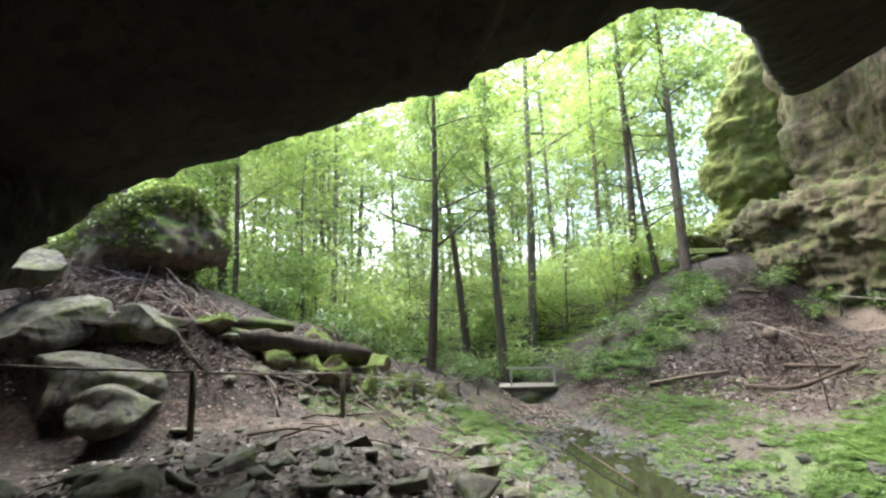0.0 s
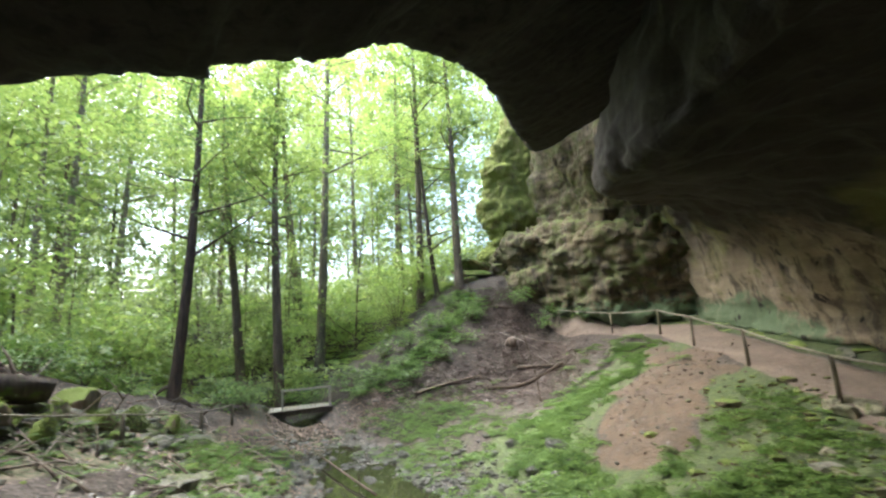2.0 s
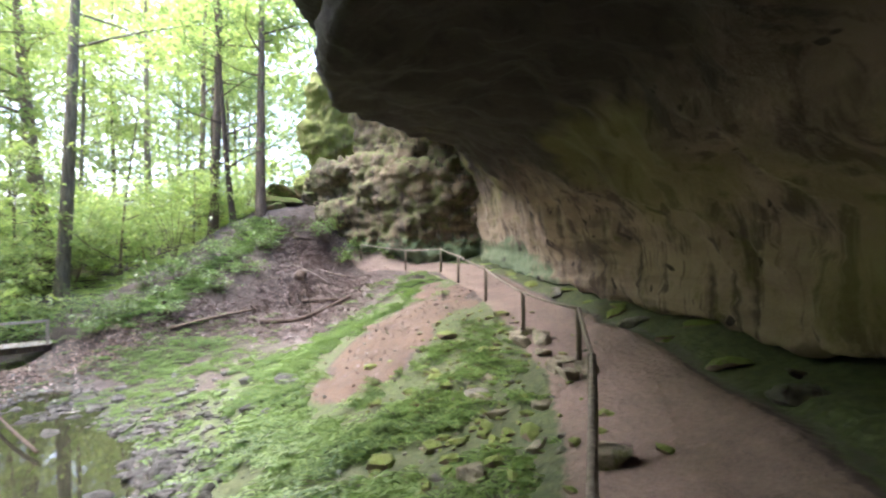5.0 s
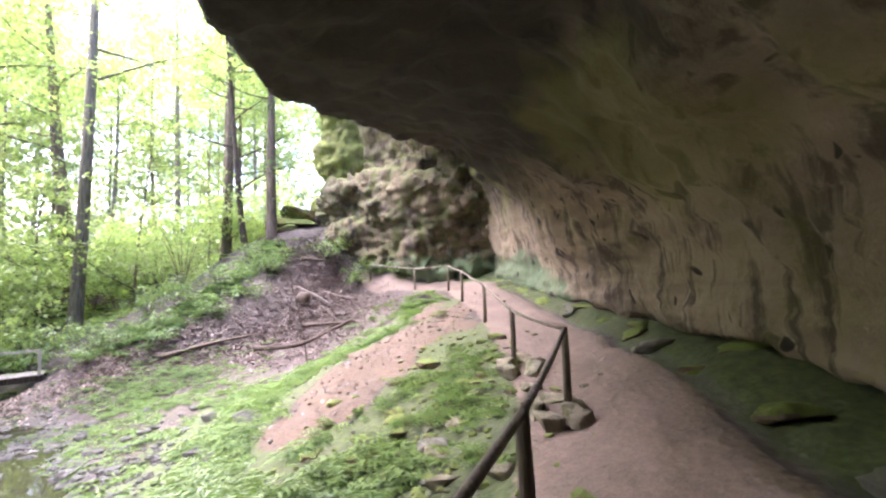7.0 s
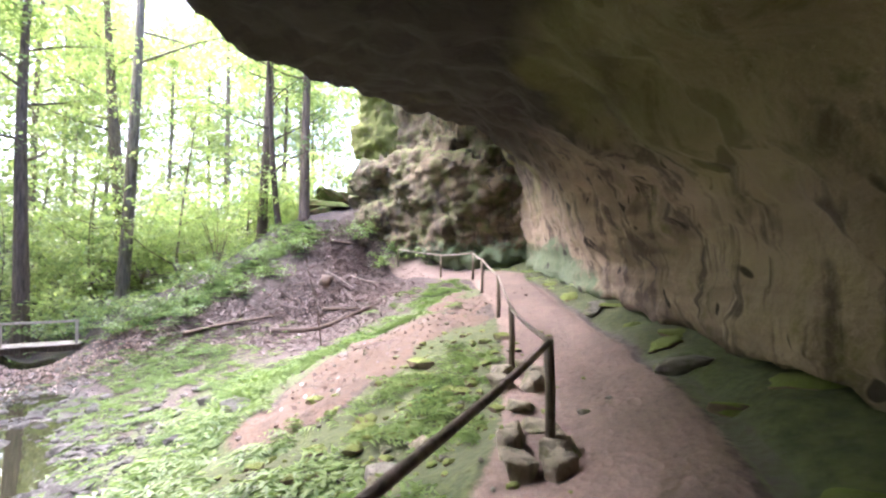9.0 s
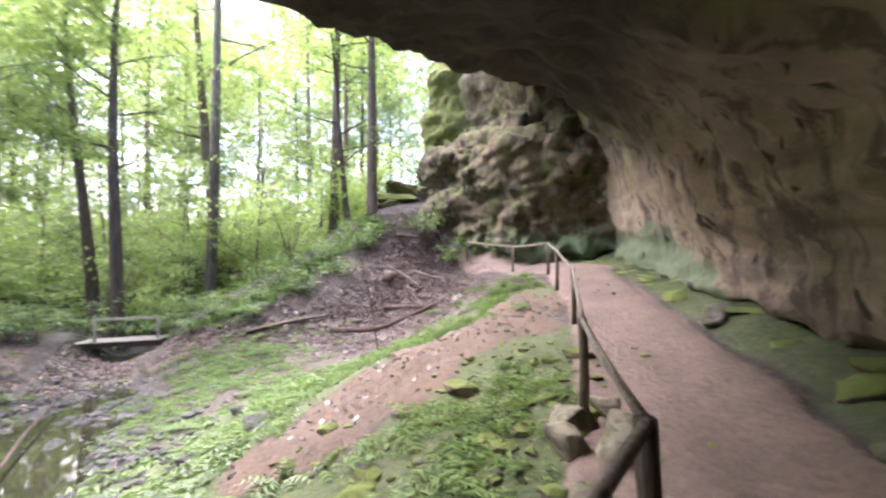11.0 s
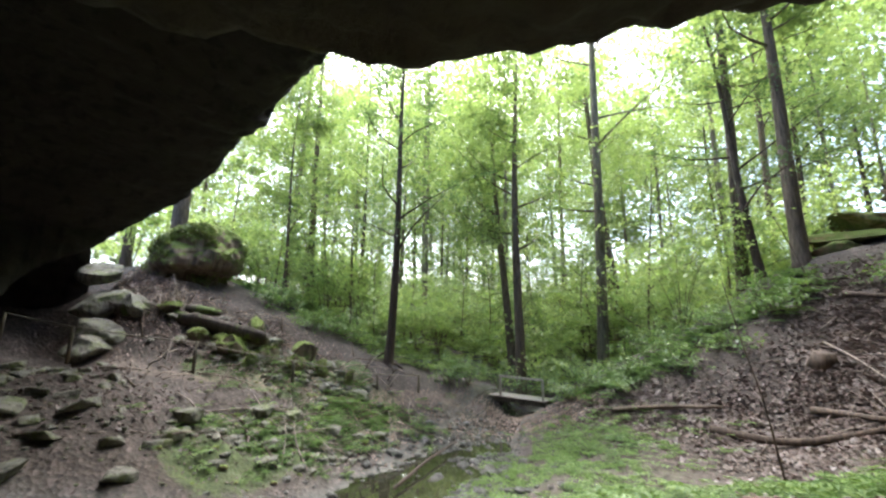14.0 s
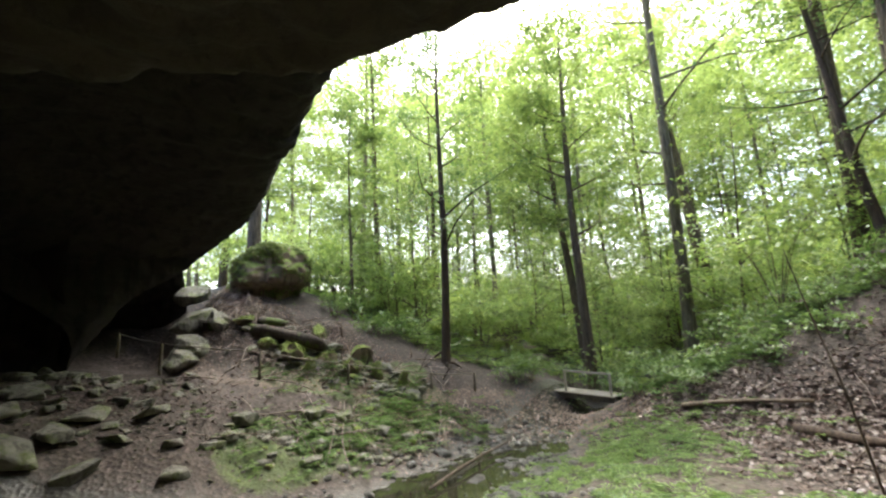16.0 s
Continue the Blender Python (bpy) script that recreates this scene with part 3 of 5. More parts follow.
# unseen sheet added over everything, so no sky or sun shows behind the shelter
mesh_object("rock_top_blocker", [(-60, -40, 10), (60, -40, 14), (60, 18, 16), (18, 18, 16), (12, 12, 13.5), (5, 6.5, 12.5), (-3, 5, 10.2), (-11, 4, 7), (-60, 2, 7)], [tuple(range(9))], ROCK_MOSSY)
tagged(bpy.data.objects["rock_top_blocker"], "unseen mossy cap added over the rock shelter to block sky and sun", "rock", kind="structure")
SIDE = [(-12.2, -8.5), (-12.0, -4), (-11.2, -1), (-10.4, 1.2), (-9.5, 2.7)]
loft("wall_left", [[(x + out, y, z) for x, y in SIDE] for z, out in ((-1, 0.3), (1, -0.2), (3, 0.0), (6.5, 0.3))], ROCK_ROOF, "sandstone side wall of the shelter, coloured dark for its shade", rough=0.2, seed=11.0)

BACK = [(-14.7, 7.1), (-15.0, 6.0), (-16.0, 4.4), (-17.0, 2.0), (-16.5, -2.0), (-13.0, -7.5)]
loft("wall_back", [[(x + out, y - 0.3 * out, z) for x, y in BACK] for z, out in ((-1, 0.2), (2, -0.2), (3.6, 0.6), (5.2, 2.6), (6.4, 5.0))], ROCK_ROOF, "sandstone recess at the end of the shelter, coloured dark for its shade", rough=0.2, seed=13.0)

# ---- water ----


def build_water():
    bm = bmesh.new()
    for x, y in ((-4, 21), (2, 20), (7, 16), (7, 5), (-4, 5)):
        bm.verts.new((x, y, -3.02))
    bm.faces.new(bm.verts)
    return tagged(part("water", bm, WATER), "shallow still stream pool that mirrors the trees", "stream", kind="structure")


build_water()

# ---- trees ----


def leaf_cloud(centres, spreads, count, size, rng, flat=0.5, droop=0.0):
    """Verts and faces of many small folded leaves scattered round cluster centres."""
    pick = rng.integers(0, len(centres), count)
    pos = centres[pick] + rng.normal(0, 1, (count, 3)) * spreads[pick][:, None] * np.array((1, 1, flat))
    yaw = rng.uniform(0, 2 * math.pi, count)
    tilt = rng.normal(0, 0.5, count) - droop
    ln = size * rng.uniform(0.7, 1.3, count)
    d = np.stack([np.cos(yaw) * np.cos(tilt), np.sin(yaw) * np.cos(tilt), np.sin(tilt)], 1)
    s = np.stack([-np.sin(yaw), np.cos(yaw), rng.normal(0, 0.35, count)], 1)
    a = pos - d * ln[:, None] * 0.5
    b = pos + s * ln[:, None] * 0.3 + np.array((0, 0, 1)) * ln[:, None] * 0.06
    c = pos + d * ln[:, None] * 0.5
    e = pos - s * ln[:, None] * 0.3 + np.array((0, 0, 1)) * ln[:, None] * 0.06
    verts = np.stack([a, b, c, e], 1).reshape(-1, 3)
    idx = np.arange(count) * 4
    faces = np.concatenate([np.stack([idx, idx + 1, idx + 2], 1), np.stack([idx, idx + 2, idx + 3], 1)])
    return verts.tolist(), faces.tolist()


def trunk_mesh(height, radius, seed, lean=(0, 0), limbs=6, first=0.35, sway=0.25, material=BARK):
    """One trunk with root flare, and its limbs in the same mesh; also gives the limb ends."""
    rng = np.random.default_rng(seed)
    n = 12
    line = []
    for i in range(n + 1):
        t = i / n
        line.append((lean[0] * t * height + sway * math.sin(t * 4.2 + seed) * t, lean[1] * t * height + sway * math.cos(t * 3.4 + seed) * t - 0.0, t * height - 0.3))
    line = np.array(line)
    rad = [radius * (1.0 - 0.78 * i / n) * (1.45 if i == 0 else 1.0) for i in range(n + 1)]
    line = np.insert(line, 1, line[0] * 0.94 + line[1] * 0.06 + np.array((0, 0, 0.25)), axis=0)
    rad.insert(1, radius * 1.08)
    verts, faces = tube(line, rad, 9, 0.08, seed)
    ends = []
    for i in range(limbs):
        t = first + (0.97 - first) * (i + rng.uniform(0, 0.8)) / limbs
        p = np.array([np.interp(t * n, np.arange(n + 1), np.delete(line, 1, 0)[:, k]) for k in range(3)])
        yaw = rng.uniform(0, 2 * math.pi)
        ln = height * 0.2 * (1.25 - t) * rng.uniform(0.7, 1.3) + 0.5
        up = rng.uniform(0.15, 0.7)
        q1 = p + np.array((math.cos(yaw), math.sin(yaw), up)) * ln * 0.5
        q2 = p + np.array((math.cos(yaw + 0.3), math.sin(yaw + 0.3), up * 1.2)) * ln
        v, f = tube(smooth_line([p, q1, q2], ln / 4), np.linspace(radius * 0.3 * (1.1 - t) + 0.015, 0.012, len(smooth_line([p, q1, q2], ln / 4))), 5, 0.0, seed + i)
        faces += [tuple(k + len(verts) for k in g) for g in f]
        verts += v
        ends += [q1, q2, (q1 + q2) / 2]
    ends.append(line[-1])
    me = bpy.data.meshes.new("trunk")
    me.from_pydata(verts, [], faces)
    me.materials.append(material)
    me.shade_smooth()
    return me, np.array(ends)


def crown_mesh(ends, count, size, seed, spread=0.9, material=None, flat=0.35, extra=2):
    rng = np.random.default_rng(seed + 100)
    cl = np.concatenate([ends] + [ends + rng.normal(0, spread * 0.9, ends.shape) * (1, 1, 0.6) for _ in range(extra)])
    v, f = leaf_cloud(cl, spread * rng.uniform(0.18, 0.6, len(cl)), count, size, rng, flat)
    me = bpy.data.meshes.new("crown")
    me.from_pydata(v, [], f)
    me.materials.append(material or LEAF)
    return me


def tree(at, meshes, label, group="", turn=0.0, scale=1.0):
    ob = thing("tree", at, label, "tree", group)
    ob.rotation_euler, ob.scale = (0, 0, turn), (scale, scale, scale)
    for name, me in zip(("trunk", "crown"), meshes):
        new(name, me).parent = ob
    return ob


# trees that stand out one by one
def hero(x, y, height, radius, lean, seed, label, material=BARK, limbs=12, first=0.4, leaves=9000, size=0.22, leaf=None, spread=1.5):
    tm, ends = trunk_mesh(height, radius, seed, lean, limbs, first, material=material)
    return tree(at_ground(x, y), (tm, crown_mesh(ends, leaves, size, seed, spread, leaf)), label)


hero(-4.87, 16.37, 17, 0.21, (0.045, 0.0), 1, "slender dark-barked hemlock beside the handrail", BARK_DARK, 14, 0.3, 5000, 0.14, LEAF_DARK, 0.9)
hero(-3.4, 25.6, 20, 0.3, (-0.08, 0.0), 2, "tall straight grey-barked tree behind the footbridge")
hero(-1.4, 22.8, 21, 0.3, (-0.025, 0.02), 3, "tall thick brown-barked tree behind the footbridge")
hero(0.2, 36, 24, 0.5, (-0.1, 0.0), 4, "large leaning forest tree deep in the woods")
hero(9.1, 26.4, 16, 0.22, (-0.09, 0.02), 5, "slim dark hemlock on the crest of the slope", BARK_DARK, 16, 0.2, 6000, 0.13, LEAF_DARK, 0.9)
hero(10.5, 25.6, 22, 0.34, (-0.01, 0.0), 6, "tall tree with mossy foot beside the cliff")
hero(-13.3, 15.8, 15, 0.12, (0.0, 0.0), 8, "thin young tree behind the mossy boulder", limbs=8, first=0.3)

# woods
rng = np.random.default_rng(5)
BIG = []
for i in range(5):
    tm, ends = trunk_mesh(23 + 2.5 * i, 0.2 + 0.03 * i, 20 + i, (rng.uniform(-0.03, 0.03), rng.uniform(-0.03, 0.03)), 13, 0.38, material=(BARK, BARK_PALE, BARK_DARK)[i % 3])
    BIG.append((tm, crown_mesh(ends, 3900, 0.33, 20 + i, 2.0, LEAF)))
SAPLING = []
for i in range(5):
    tm, ends = trunk_mesh(6.5 + i, 0.05 + 0.008 * i, 40 + i, (rng.uniform(-0.06, 0.06), rng.uniform(-0.06, 0.06)), 10, 0.12, material=BARK)
    SAPLING.append((tm, crown_mesh(ends, 1500, 0.2, 40 + i, 0.75, LEAF, 0.25)))


def scatter(count, x0, x1, y0, y1, apart, free, seed):
    r = np.random.default_rng(seed)
    got = []
    for _ in range(count * 30):
        x, y = r.uniform(x0, x1), r.uniform(y0, y1)
        if free(x, y) and all((x - a) ** 2 + (y - b) ** 2 > apart ** 2 for a, b in got):
            got.append((x, y))
            if len(got) == count:
                break
    return got


# a great tree on the mossy boulder
def boulder_tree():
    tm, ends = trunk_mesh(22, 0.4, 61, (0.0, 0.0), 9, 0.5, material=BARK)
    return tree((-13.9, 10.1, 3.9), (tm, crown_mesh(ends, 5000, 0.2, 61, 1.4, LEAF)), "thick grey-barked tree rooted on the mossy boulder")


boulder_tree()


def in_woods(x, y):
    right = 8.0 + 0.25 * (y - 26)
    if abs(x + 3.2) < 1.8 and y < 27 or abs(x + 1.4) < 1.0 and y < 24:
        return False
    return y > 24 + max(0.0, 0.35 * (x - 2)) and x < right + 3 or (x < -8 and y > 17.5) or (x < -17 and y > 9)


for i, (x, y) in enumerate(scatter(60, -48, 26, 9, 80, 2.6, lambda x, y: in_woods(x, y) and (y > 27 or x < -16), 11)):
    tree(at_ground(x, y), BIG[i % 5], ("tall forest tree with bright green summer leaves", "tall pale-barked forest tree in green leaf", "tall dark-barked forest tree in green leaf")[i % 5 % 3], "woods beyond the stream",
         i * 2.4, 0.85 + 0.3 * ((i * 37) % 10) / 10)
for i, (x, y) in enumerate(scatter(84, -34, 20, 9, 58, 1.5, in_woods, 12)):
    tree(at_ground(x, y), SAPLING[i % 5], "slender young tree with layered light-green leaves", "saplings in the woods", i * 1.7, 0.7 + 0.6 * ((i * 53) % 10) / 10)


# broad low shrubs
def shrub_meshes(seed, height, width, leaves, size, material):
    r = np.random.default_rng(seed)
    verts, faces, ends = [], [], []
    for i in range(7):
        yaw, ln = r.uniform(0, 2 * math.pi), r.uniform(0.6, 1.0)
        q = np.array((math.cos(yaw) * width * 0.5 * ln, math.sin(yaw) * width * 0.5 * ln, height * r.uniform(0.45, 1.0)))
        line = smooth_line([(0, 0, -0.1), q * (0.4, 0.4, 0.6), q], 0.4)
        v, f = tube(line, np.linspace(0.018, 0.006, len(line)), 5, 0.0, seed + i)
        faces += [tuple(k + len(verts) for k in g) for g in f]
        verts += v
        ends += [q, q * (0.7, 0.7, 0.85), q * (0.45, 0.45, 0.6)]
    me = bpy.data.meshes.new("woody_stem")
    me.from_pydata(verts, [], faces)
    me.materials.append(BARK)
    return me, crown_mesh(np.array(ends), leaves, size, seed, width * 0.28, material, 0.4, 1)


def shrub(at, meshes, label, group, turn, scale):
    ob = thing("shrub", at, label, "shrub", group)
    ob.rotation_euler, ob.scale = (0, 0, turn), (scale, scale, scale)
    for name, me in zip(("woody_stem", "foliage"), meshes):
        new(name, me).parent = ob
    return ob


WOOD_SHRUB = [shrub_meshes(70 + i, 3.2 + 0.9 * i, 3.8, 1000, 0.22, LEAF_LOW) for i in range(3)]
for i, (x, y) in enumerate(scatter(130, -28, 14, 9, 46, 1.6, in_woods, 15)):
    shrub(at_ground(x, y), WOOD_SHRUB[i % 3], "leafy green understory shrub in the woods", "understory shrubs", i * 1.3, 0.7 + 0.7 * ((i * 29) % 10) / 10)
BANK_SHRUB = [shrub_meshes(80 + i, 0.75 + 0.15 * i, 1.6, 520, 0.13, FERN) for i in range(3)]
BANK_SPOTS = [(3.6, 21.4), (4.6, 20.4), (5.4, 21.8), (6.2, 20.6), (7.0, 22.2), (7.8, 21.0), (8.6, 22.4), (9.4, 21.6), (6.6, 19.4), (8.0, 19.8), (4.8, 18.9), (3.0, 20.2), (9.8, 22.8), (2.4, 19.6), (8.8, 23.6), (7.4, 23.6), (5.8, 23.2), (4.2, 22.8)]
for i, (x, y) in enumerate(BANK_SPOTS):
    shrub(at_ground(x, y, 0.05), BANK_SHRUB[i % 3], "low broad-leaved shrub on the wooded bank", "shrubs on the bank", i * 1.9, 0.7 + 0.4 * ((i * 7) % 5) / 5)
CREST_SPOTS = [(-15, 15), (-13, 15.5), (-11, 14.8), (-10, 15.8), (-8.5, 15.5), (-7.5, 16.5), (-6.3, 17.4), (-9, 17), (-12, 17), (-14.5, 17.5), (-5.8, 19), (-4.2, 20.5), (-7.5, 19), (-3.4, 19.2), (-10.5, 13.4), (-16, 13), (-8.2, 14.2)]
for i, (x, y) in enumerate(CREST_SPOTS):
    shrub(at_ground(x, y, 0.05), BANK_SHRUB[i % 3], "leafy green shrub on the crest behind the far trail", "shrubs on the far crest", i * 1.1, 0.9 + 0.5 * ((i * 7) % 5) / 5)
BRIGHT = shrub_meshes(90, 1.9, 2.2, 900, 0.13, FERN)
for i, (x, y, k) in enumerate(((-2.7, 19.7, 0.8), (0.3, 21.9, 1.0), (2.0, 21.6, 0.8), (-2.6, 22.6, 0.9))):
    shrub(at_ground(x, y, 0.05), BRIGHT, "bright yellow-green young shrub beside the footbridge", "shrubs by the footbridge", i * 2.1, k)
shrub(at_ground(12.9, 21.5, 0.05), BRIGHT, "pale green drooping bough of a young conifer", "", 0.7, 0.85)
for i, (x, y) in enumerate(((13.9, 20.4), (14.7, 20.6), (15.6, 18.6))):
    shrub(at_ground(x, y, 0.05), BANK_SHRUB[i], "pale leafy plant beside the handrail and rock", "plants at the rock foot", i * 1.0, 0.9)


# far woods
def far_woods():
    r = np.random.default_rng(9)
    n = 3100
    ang = r.uniform(radians(35), radians(172), n)
    d = r.uniform(70, 110, n)
    c = np.stack([np.cos(ang) * d, np.sin(ang) * d, r.uniform(0, 1, n) ** 1.3 * 58], 1)
    v, f = leaf_cloud(c, r.uniform(1.2, 2.6, n), 200000, 0.95, r, 0.7)
    return tagged(mesh_object("far_woods", v, f, LEAF_FAR), "dense green woods in the distance", "woods", kind="stuff")


far_woods()

# ---- handrails ----


def handrail(name, posts, label, rail_r=0.028, post_r=0.05, start=None):
    """Round posts with a pole from top to top."""
    top = thing(name, posts[0][0], label, "handrail")
    inv = Matrix.Translation(posts[0][0]).inverted()
    tops = []
    for i, (p, h) in enumerate(posts):
        p = np.array(p)
        line = [p - (0, 0, 0.3), p + (0.01, 0.0, h * 0.5), p + (0.0, 0.01, h)]
        v, f = tube(line, [post_r, post_r * 0.97, post_r * 0.93], 10, 0.06, i)
        ob = mesh_object("post", v, f, POST_WOOD, top, True)
        ob.matrix_parent_inverse = inv
        tops.append(p + (0, 0, h - 0.02))
    if start:
        tops = [np.array(start)] + tops
    for i, (a, b) in enumerate(zip(tops, tops[1:])):
        m = (a + b) / 2 - (0, 0, 0.03)
        v, f = tube(smooth_line([a, m, b], 0.5), np.full(len(smooth_line([a, m, b], 0.5)), rail_r), 8, 0.03, i)
        ob = mesh_object("rail", v, f, RAIL_WOOD, top, True)
        ob.matrix_parent_inverse = inv
    return top


RIGHT_POSTS = [((2.9, -1.3, -0.35), 0.68), ((5.8, 0.28, -0.5), 0.88), ((8.28, 1.88, -0.47), 0.95), ((9.6, 4.07, -0.3), 0.82), ((11.71, 7.19, 0.09), 0.85), ((13.23, 10.06, 0.57), 0.8), ((14.68, 12.8, 0.88), 0.81), ((15.1, 16.2, 0.82), 0.85), ((14.4, 19.74, 1.35), 0.7)]
handrail("handrail", RIGHT_POSTS, "weathered round-pole handrail along the trail edge")
LEFT_POSTS = [((-11.6, 4.4, 0.75), 0.7), ((-7.8, 5.6, 0.18), 0.84), ((-6.15, 8.55, -0.42), 0.95), ((-4.9, 11.5, -1.04), 0.9), ((-3.68, 14.6, -1.58), 0.82), ((-2.96, 16.34, -1.77), 0.88)]
handrail("handrail", LEFT_POSTS, "thin pole handrail on dark posts above the stream", 0.02, 0.055)

# ---- rocks and boulders ----


def rock_mesh(size, seed, cuts=9, level=3, rough=0.12):
    """An angular stone: a sphere flattened by random planes, then roughened."""
    r = np.random.default_rng(seed)
    bm = bmesh.new()
    bmesh.ops.create_icosphere(bm, subdivisions=level, radius=1.0)
    planes = []
    for _ in range(cuts):
        n = r.normal(0, 1, 3)
        planes.append((Vector(n / np.linalg.norm(n)), r.uniform(0.42, 0.8)))
    for v in bm.verts:
        for n, d in planes:
            over = v.co.dot(n) - d
            if over > 0:
                v.co -= n * over
        k = 1 + rough * noise.fractal(v.co * 1.7 + Vector((seed, 0, 0)), 1.0, 2.0, 4)
        if level > 4:
            d = noise.voronoi(v.co * 1.3 + Vector((seed, 0, 0)))[0]
            e = noise.voronoi(v.co * 3.1 + Vector((seed, 0, 3)))[0]
            k += 0.24 * min(1.0, (d[1] - d[0]) * 3.0) + 0.1 * min(1.0, (e[1] - e[0]) * 3.0) - 0.15
        v.co = Vector((v.co.x * size[0] * k, v.co.y * size[1] * k, v.co.z * size[2] * k))
    return bm


def slab_mesh(size, seed):
    """A broken slab: the hull of random corners in a flat box, with worn edges."""
    r = np.random.default_rng(seed)
    bm = bmesh.new()
    for i in range(13):
        q = r.uniform(-1, 1, 3)
        q[:2] /= max(1.0, np.hypot(q[0], q[1]))
        q[2] = (0.75 + 0.25 * r.random()) * (1 if i % 2 else -1)
        bm.verts.new((q[0] * size[0], q[1] * size[1], q[2] * size[2]))
    bmesh.ops.convex_hull(bm, input=bm.verts[:])
    bmesh.ops.delete(bm, geom=[v for v in bm.verts if not v.link_faces], context="VERTS")
    bmesh.ops.dissolve_limit(bm, angle_limit=0.12, verts=bm.verts[:], edges=bm.edges[:])
    bmesh.ops.bevel(bm, geom=bm.edges[:], offset=0.06 * min(size[:2]), segments=1, affect="EDGES")
    return bm


def slab(name, at, size, seed, material, label, turn, group):
    ob = part(name, slab_mesh(size, seed), material)
    ob.location, ob.rotation_euler = at, [radians(a) for a in turn]
    return tagged(ob, label, "stone", group)


def rock(name, at, size, seed, material, label, turn=(0, 0, 0), level=3, cuts=9, rough=0.12, group="", category="rock", kind=""):
    ob = part(name, rock_mesh(size, seed, cuts, level, rough), material, smooth=level > 3)
    ob.location, ob.rotation_euler = at, [radians(a) for a in turn]
    return tagged(ob, label, category, group, kind)


for i, (x, y, z, a, b, c) in enumerate(((12.2, 27.0, 5.2, 1.7, 1.2, 0.55), (11.7, 26.4, 4.5, 1.3, 1.0, 0.5), (13.0, 28.0, 6.0, 1.6, 1.2, 0.6))):
    rock("rock_ledge", (x, y, z), (a, b, c), 230 + i, ROCK_MOSSY, "dark mossy layered rock ledge on the crest", (0, 6, 20 * i), 4, 8, 0.15, "ledges on the crest", "rock ledge")

# the mossy boulder with its undercut
def brimmed_boulder():
    """A domed rock whose brim juts out over a hollow flank."""
    bm = bmesh.new()
    bmesh.ops.create_icosphere(bm, subdivisions=6, radius=1.0)
    for v in bm.verts:
        c = v.co.copy()
        k = 1 + 0.2 * noise.fractal(c * 1.1 + Vector((3, 1, 0)), 1.0, 2.0, 4) + 0.03 * noise.fractal(c * 6.0, 1.0, 2.0, 3)
        d = noise.voronoi(c * 1.6)[0]
        k += 0.05 * min(1.0, (d[1] - d[0]) * 3.0) - 0.03
        q = Vector((c.x * 1.8, c.y * 2.05, c.z * (1.75 if c.z > 0 else 2.6))) * k
        q.x += 0.5 * max(0.0, c.z + 0.1) * 0.3
        if c.z < -0.1:
            t = min(1.0, (-0.1 - c.z) / 0.14)
            t = t * t * (3 - 2 * t)
            side = min(1.0, max(0.0, c.x / math.hypot(c.x, c.y, 1e-6) + 0.45) / 0.8)
            q.x *= 1 - 0.36 * t * side
            q.y *= 1 - 0.36 * t * side
        v.co = q
    ob = part("boulder", bm, BOULDER, smooth=True)
    ob.location = (-12.75, 10.75, 4.1)
    ob.rotation_euler = (0, radians(6), radians(12))
    return tagged(ob, "large moss-capped boulder with a bare brown hollow under its brim", "boulder")


def moss_coat(ob, count, size, material, seed, up=0.25, name="moss", label="green moss tufts"):
    """Small tufts over the upward sides of a rock, as one part of it."""
    r = np.random.default_rng(seed)
    polys = [q for q in ob.data.polygons if q.normal.z > up]
    area = np.array([q.area for q in polys])
    pick = r.choice(len(polys), count, p=area / area.sum())
    c = np.array([polys[i].center[:] for i in pick])
    nrm = np.array([polys[i].normal[:] for i in pick])
    keep = np.array([fbm(v[0] * 0.9, v[1] * 0.9, v[2] * 0.9 + seed, 3) > -0.2 for v in c])
    c, nrm = c[keep], nrm[keep]
    v, f = leaf_cloud(c + nrm * size * 0.25, np.full(len(c), size * 0.5), len(c) * 2, size, r, 0.6, 0.2)
    me = bpy.data.meshes.new(name)
    me.from_pydata(v, [], f)
    me.materials.append(material)
    child = new(name, me)
    child.parent = ob
    return tagged(child, label, kind="stuff")


MOSS_LEAF = leaf_material("moss_tufts", (0.07, 0.1, 0.02), (0.2, 0.25, 0.05), 0.25)
big = brimmed_boulder()
moss_coat(big, 9000, 0.12, MOSS_LEAF, 5, -0.02)
mound = rock("boulder", (-14.1, 10.2, 3.4), (1.3, 1.3, 1.3), 302, BOULDER, "mossy rock mound gripped by tree roots", (0, 0, 10), 4, 7, 0.2, category="boulder")
moss_coat(mound, 2200, 0.1, MOSS_LEAF, 6, 0.1)
LEFT_ROCKS = [((-11.0, 6.9, 0.55), (1.5, 1.0, 0.75), (5, 10, 20)), ((-12.2, 7.1, 1.9), (1.1, 0.9, 0.65), (0, -10, 60)), ((-13.2, 7.3, 3.1), (1.2, 0.9, 0.6), (0, 8, 10)), ((-9.9, 6.5, 0.2), (0.8, 0.7, 0.5), (0, 0, 80)),
              ((-10.6, 8.0, 1.75), (0.8, 0.55, 0.5), (0, 20, 40))]
for i, (p, sz, turn) in enumerate(LEFT_ROCKS):
    rock("boulder", p, sz, 310 + i, ROCK_LOOSE, "blocky grey fallen boulder with thin moss", turn, 4, 7, 0.13, "fallen boulders by the far wall", "boulder")
rock("boulder", (-5.5, 14.3, -1.15), (0.75, 0.6, 0.55), 330, BOULDER, "yellow-mossed boulder below the handrail", (0, 0, 10), 4, category="boulder")
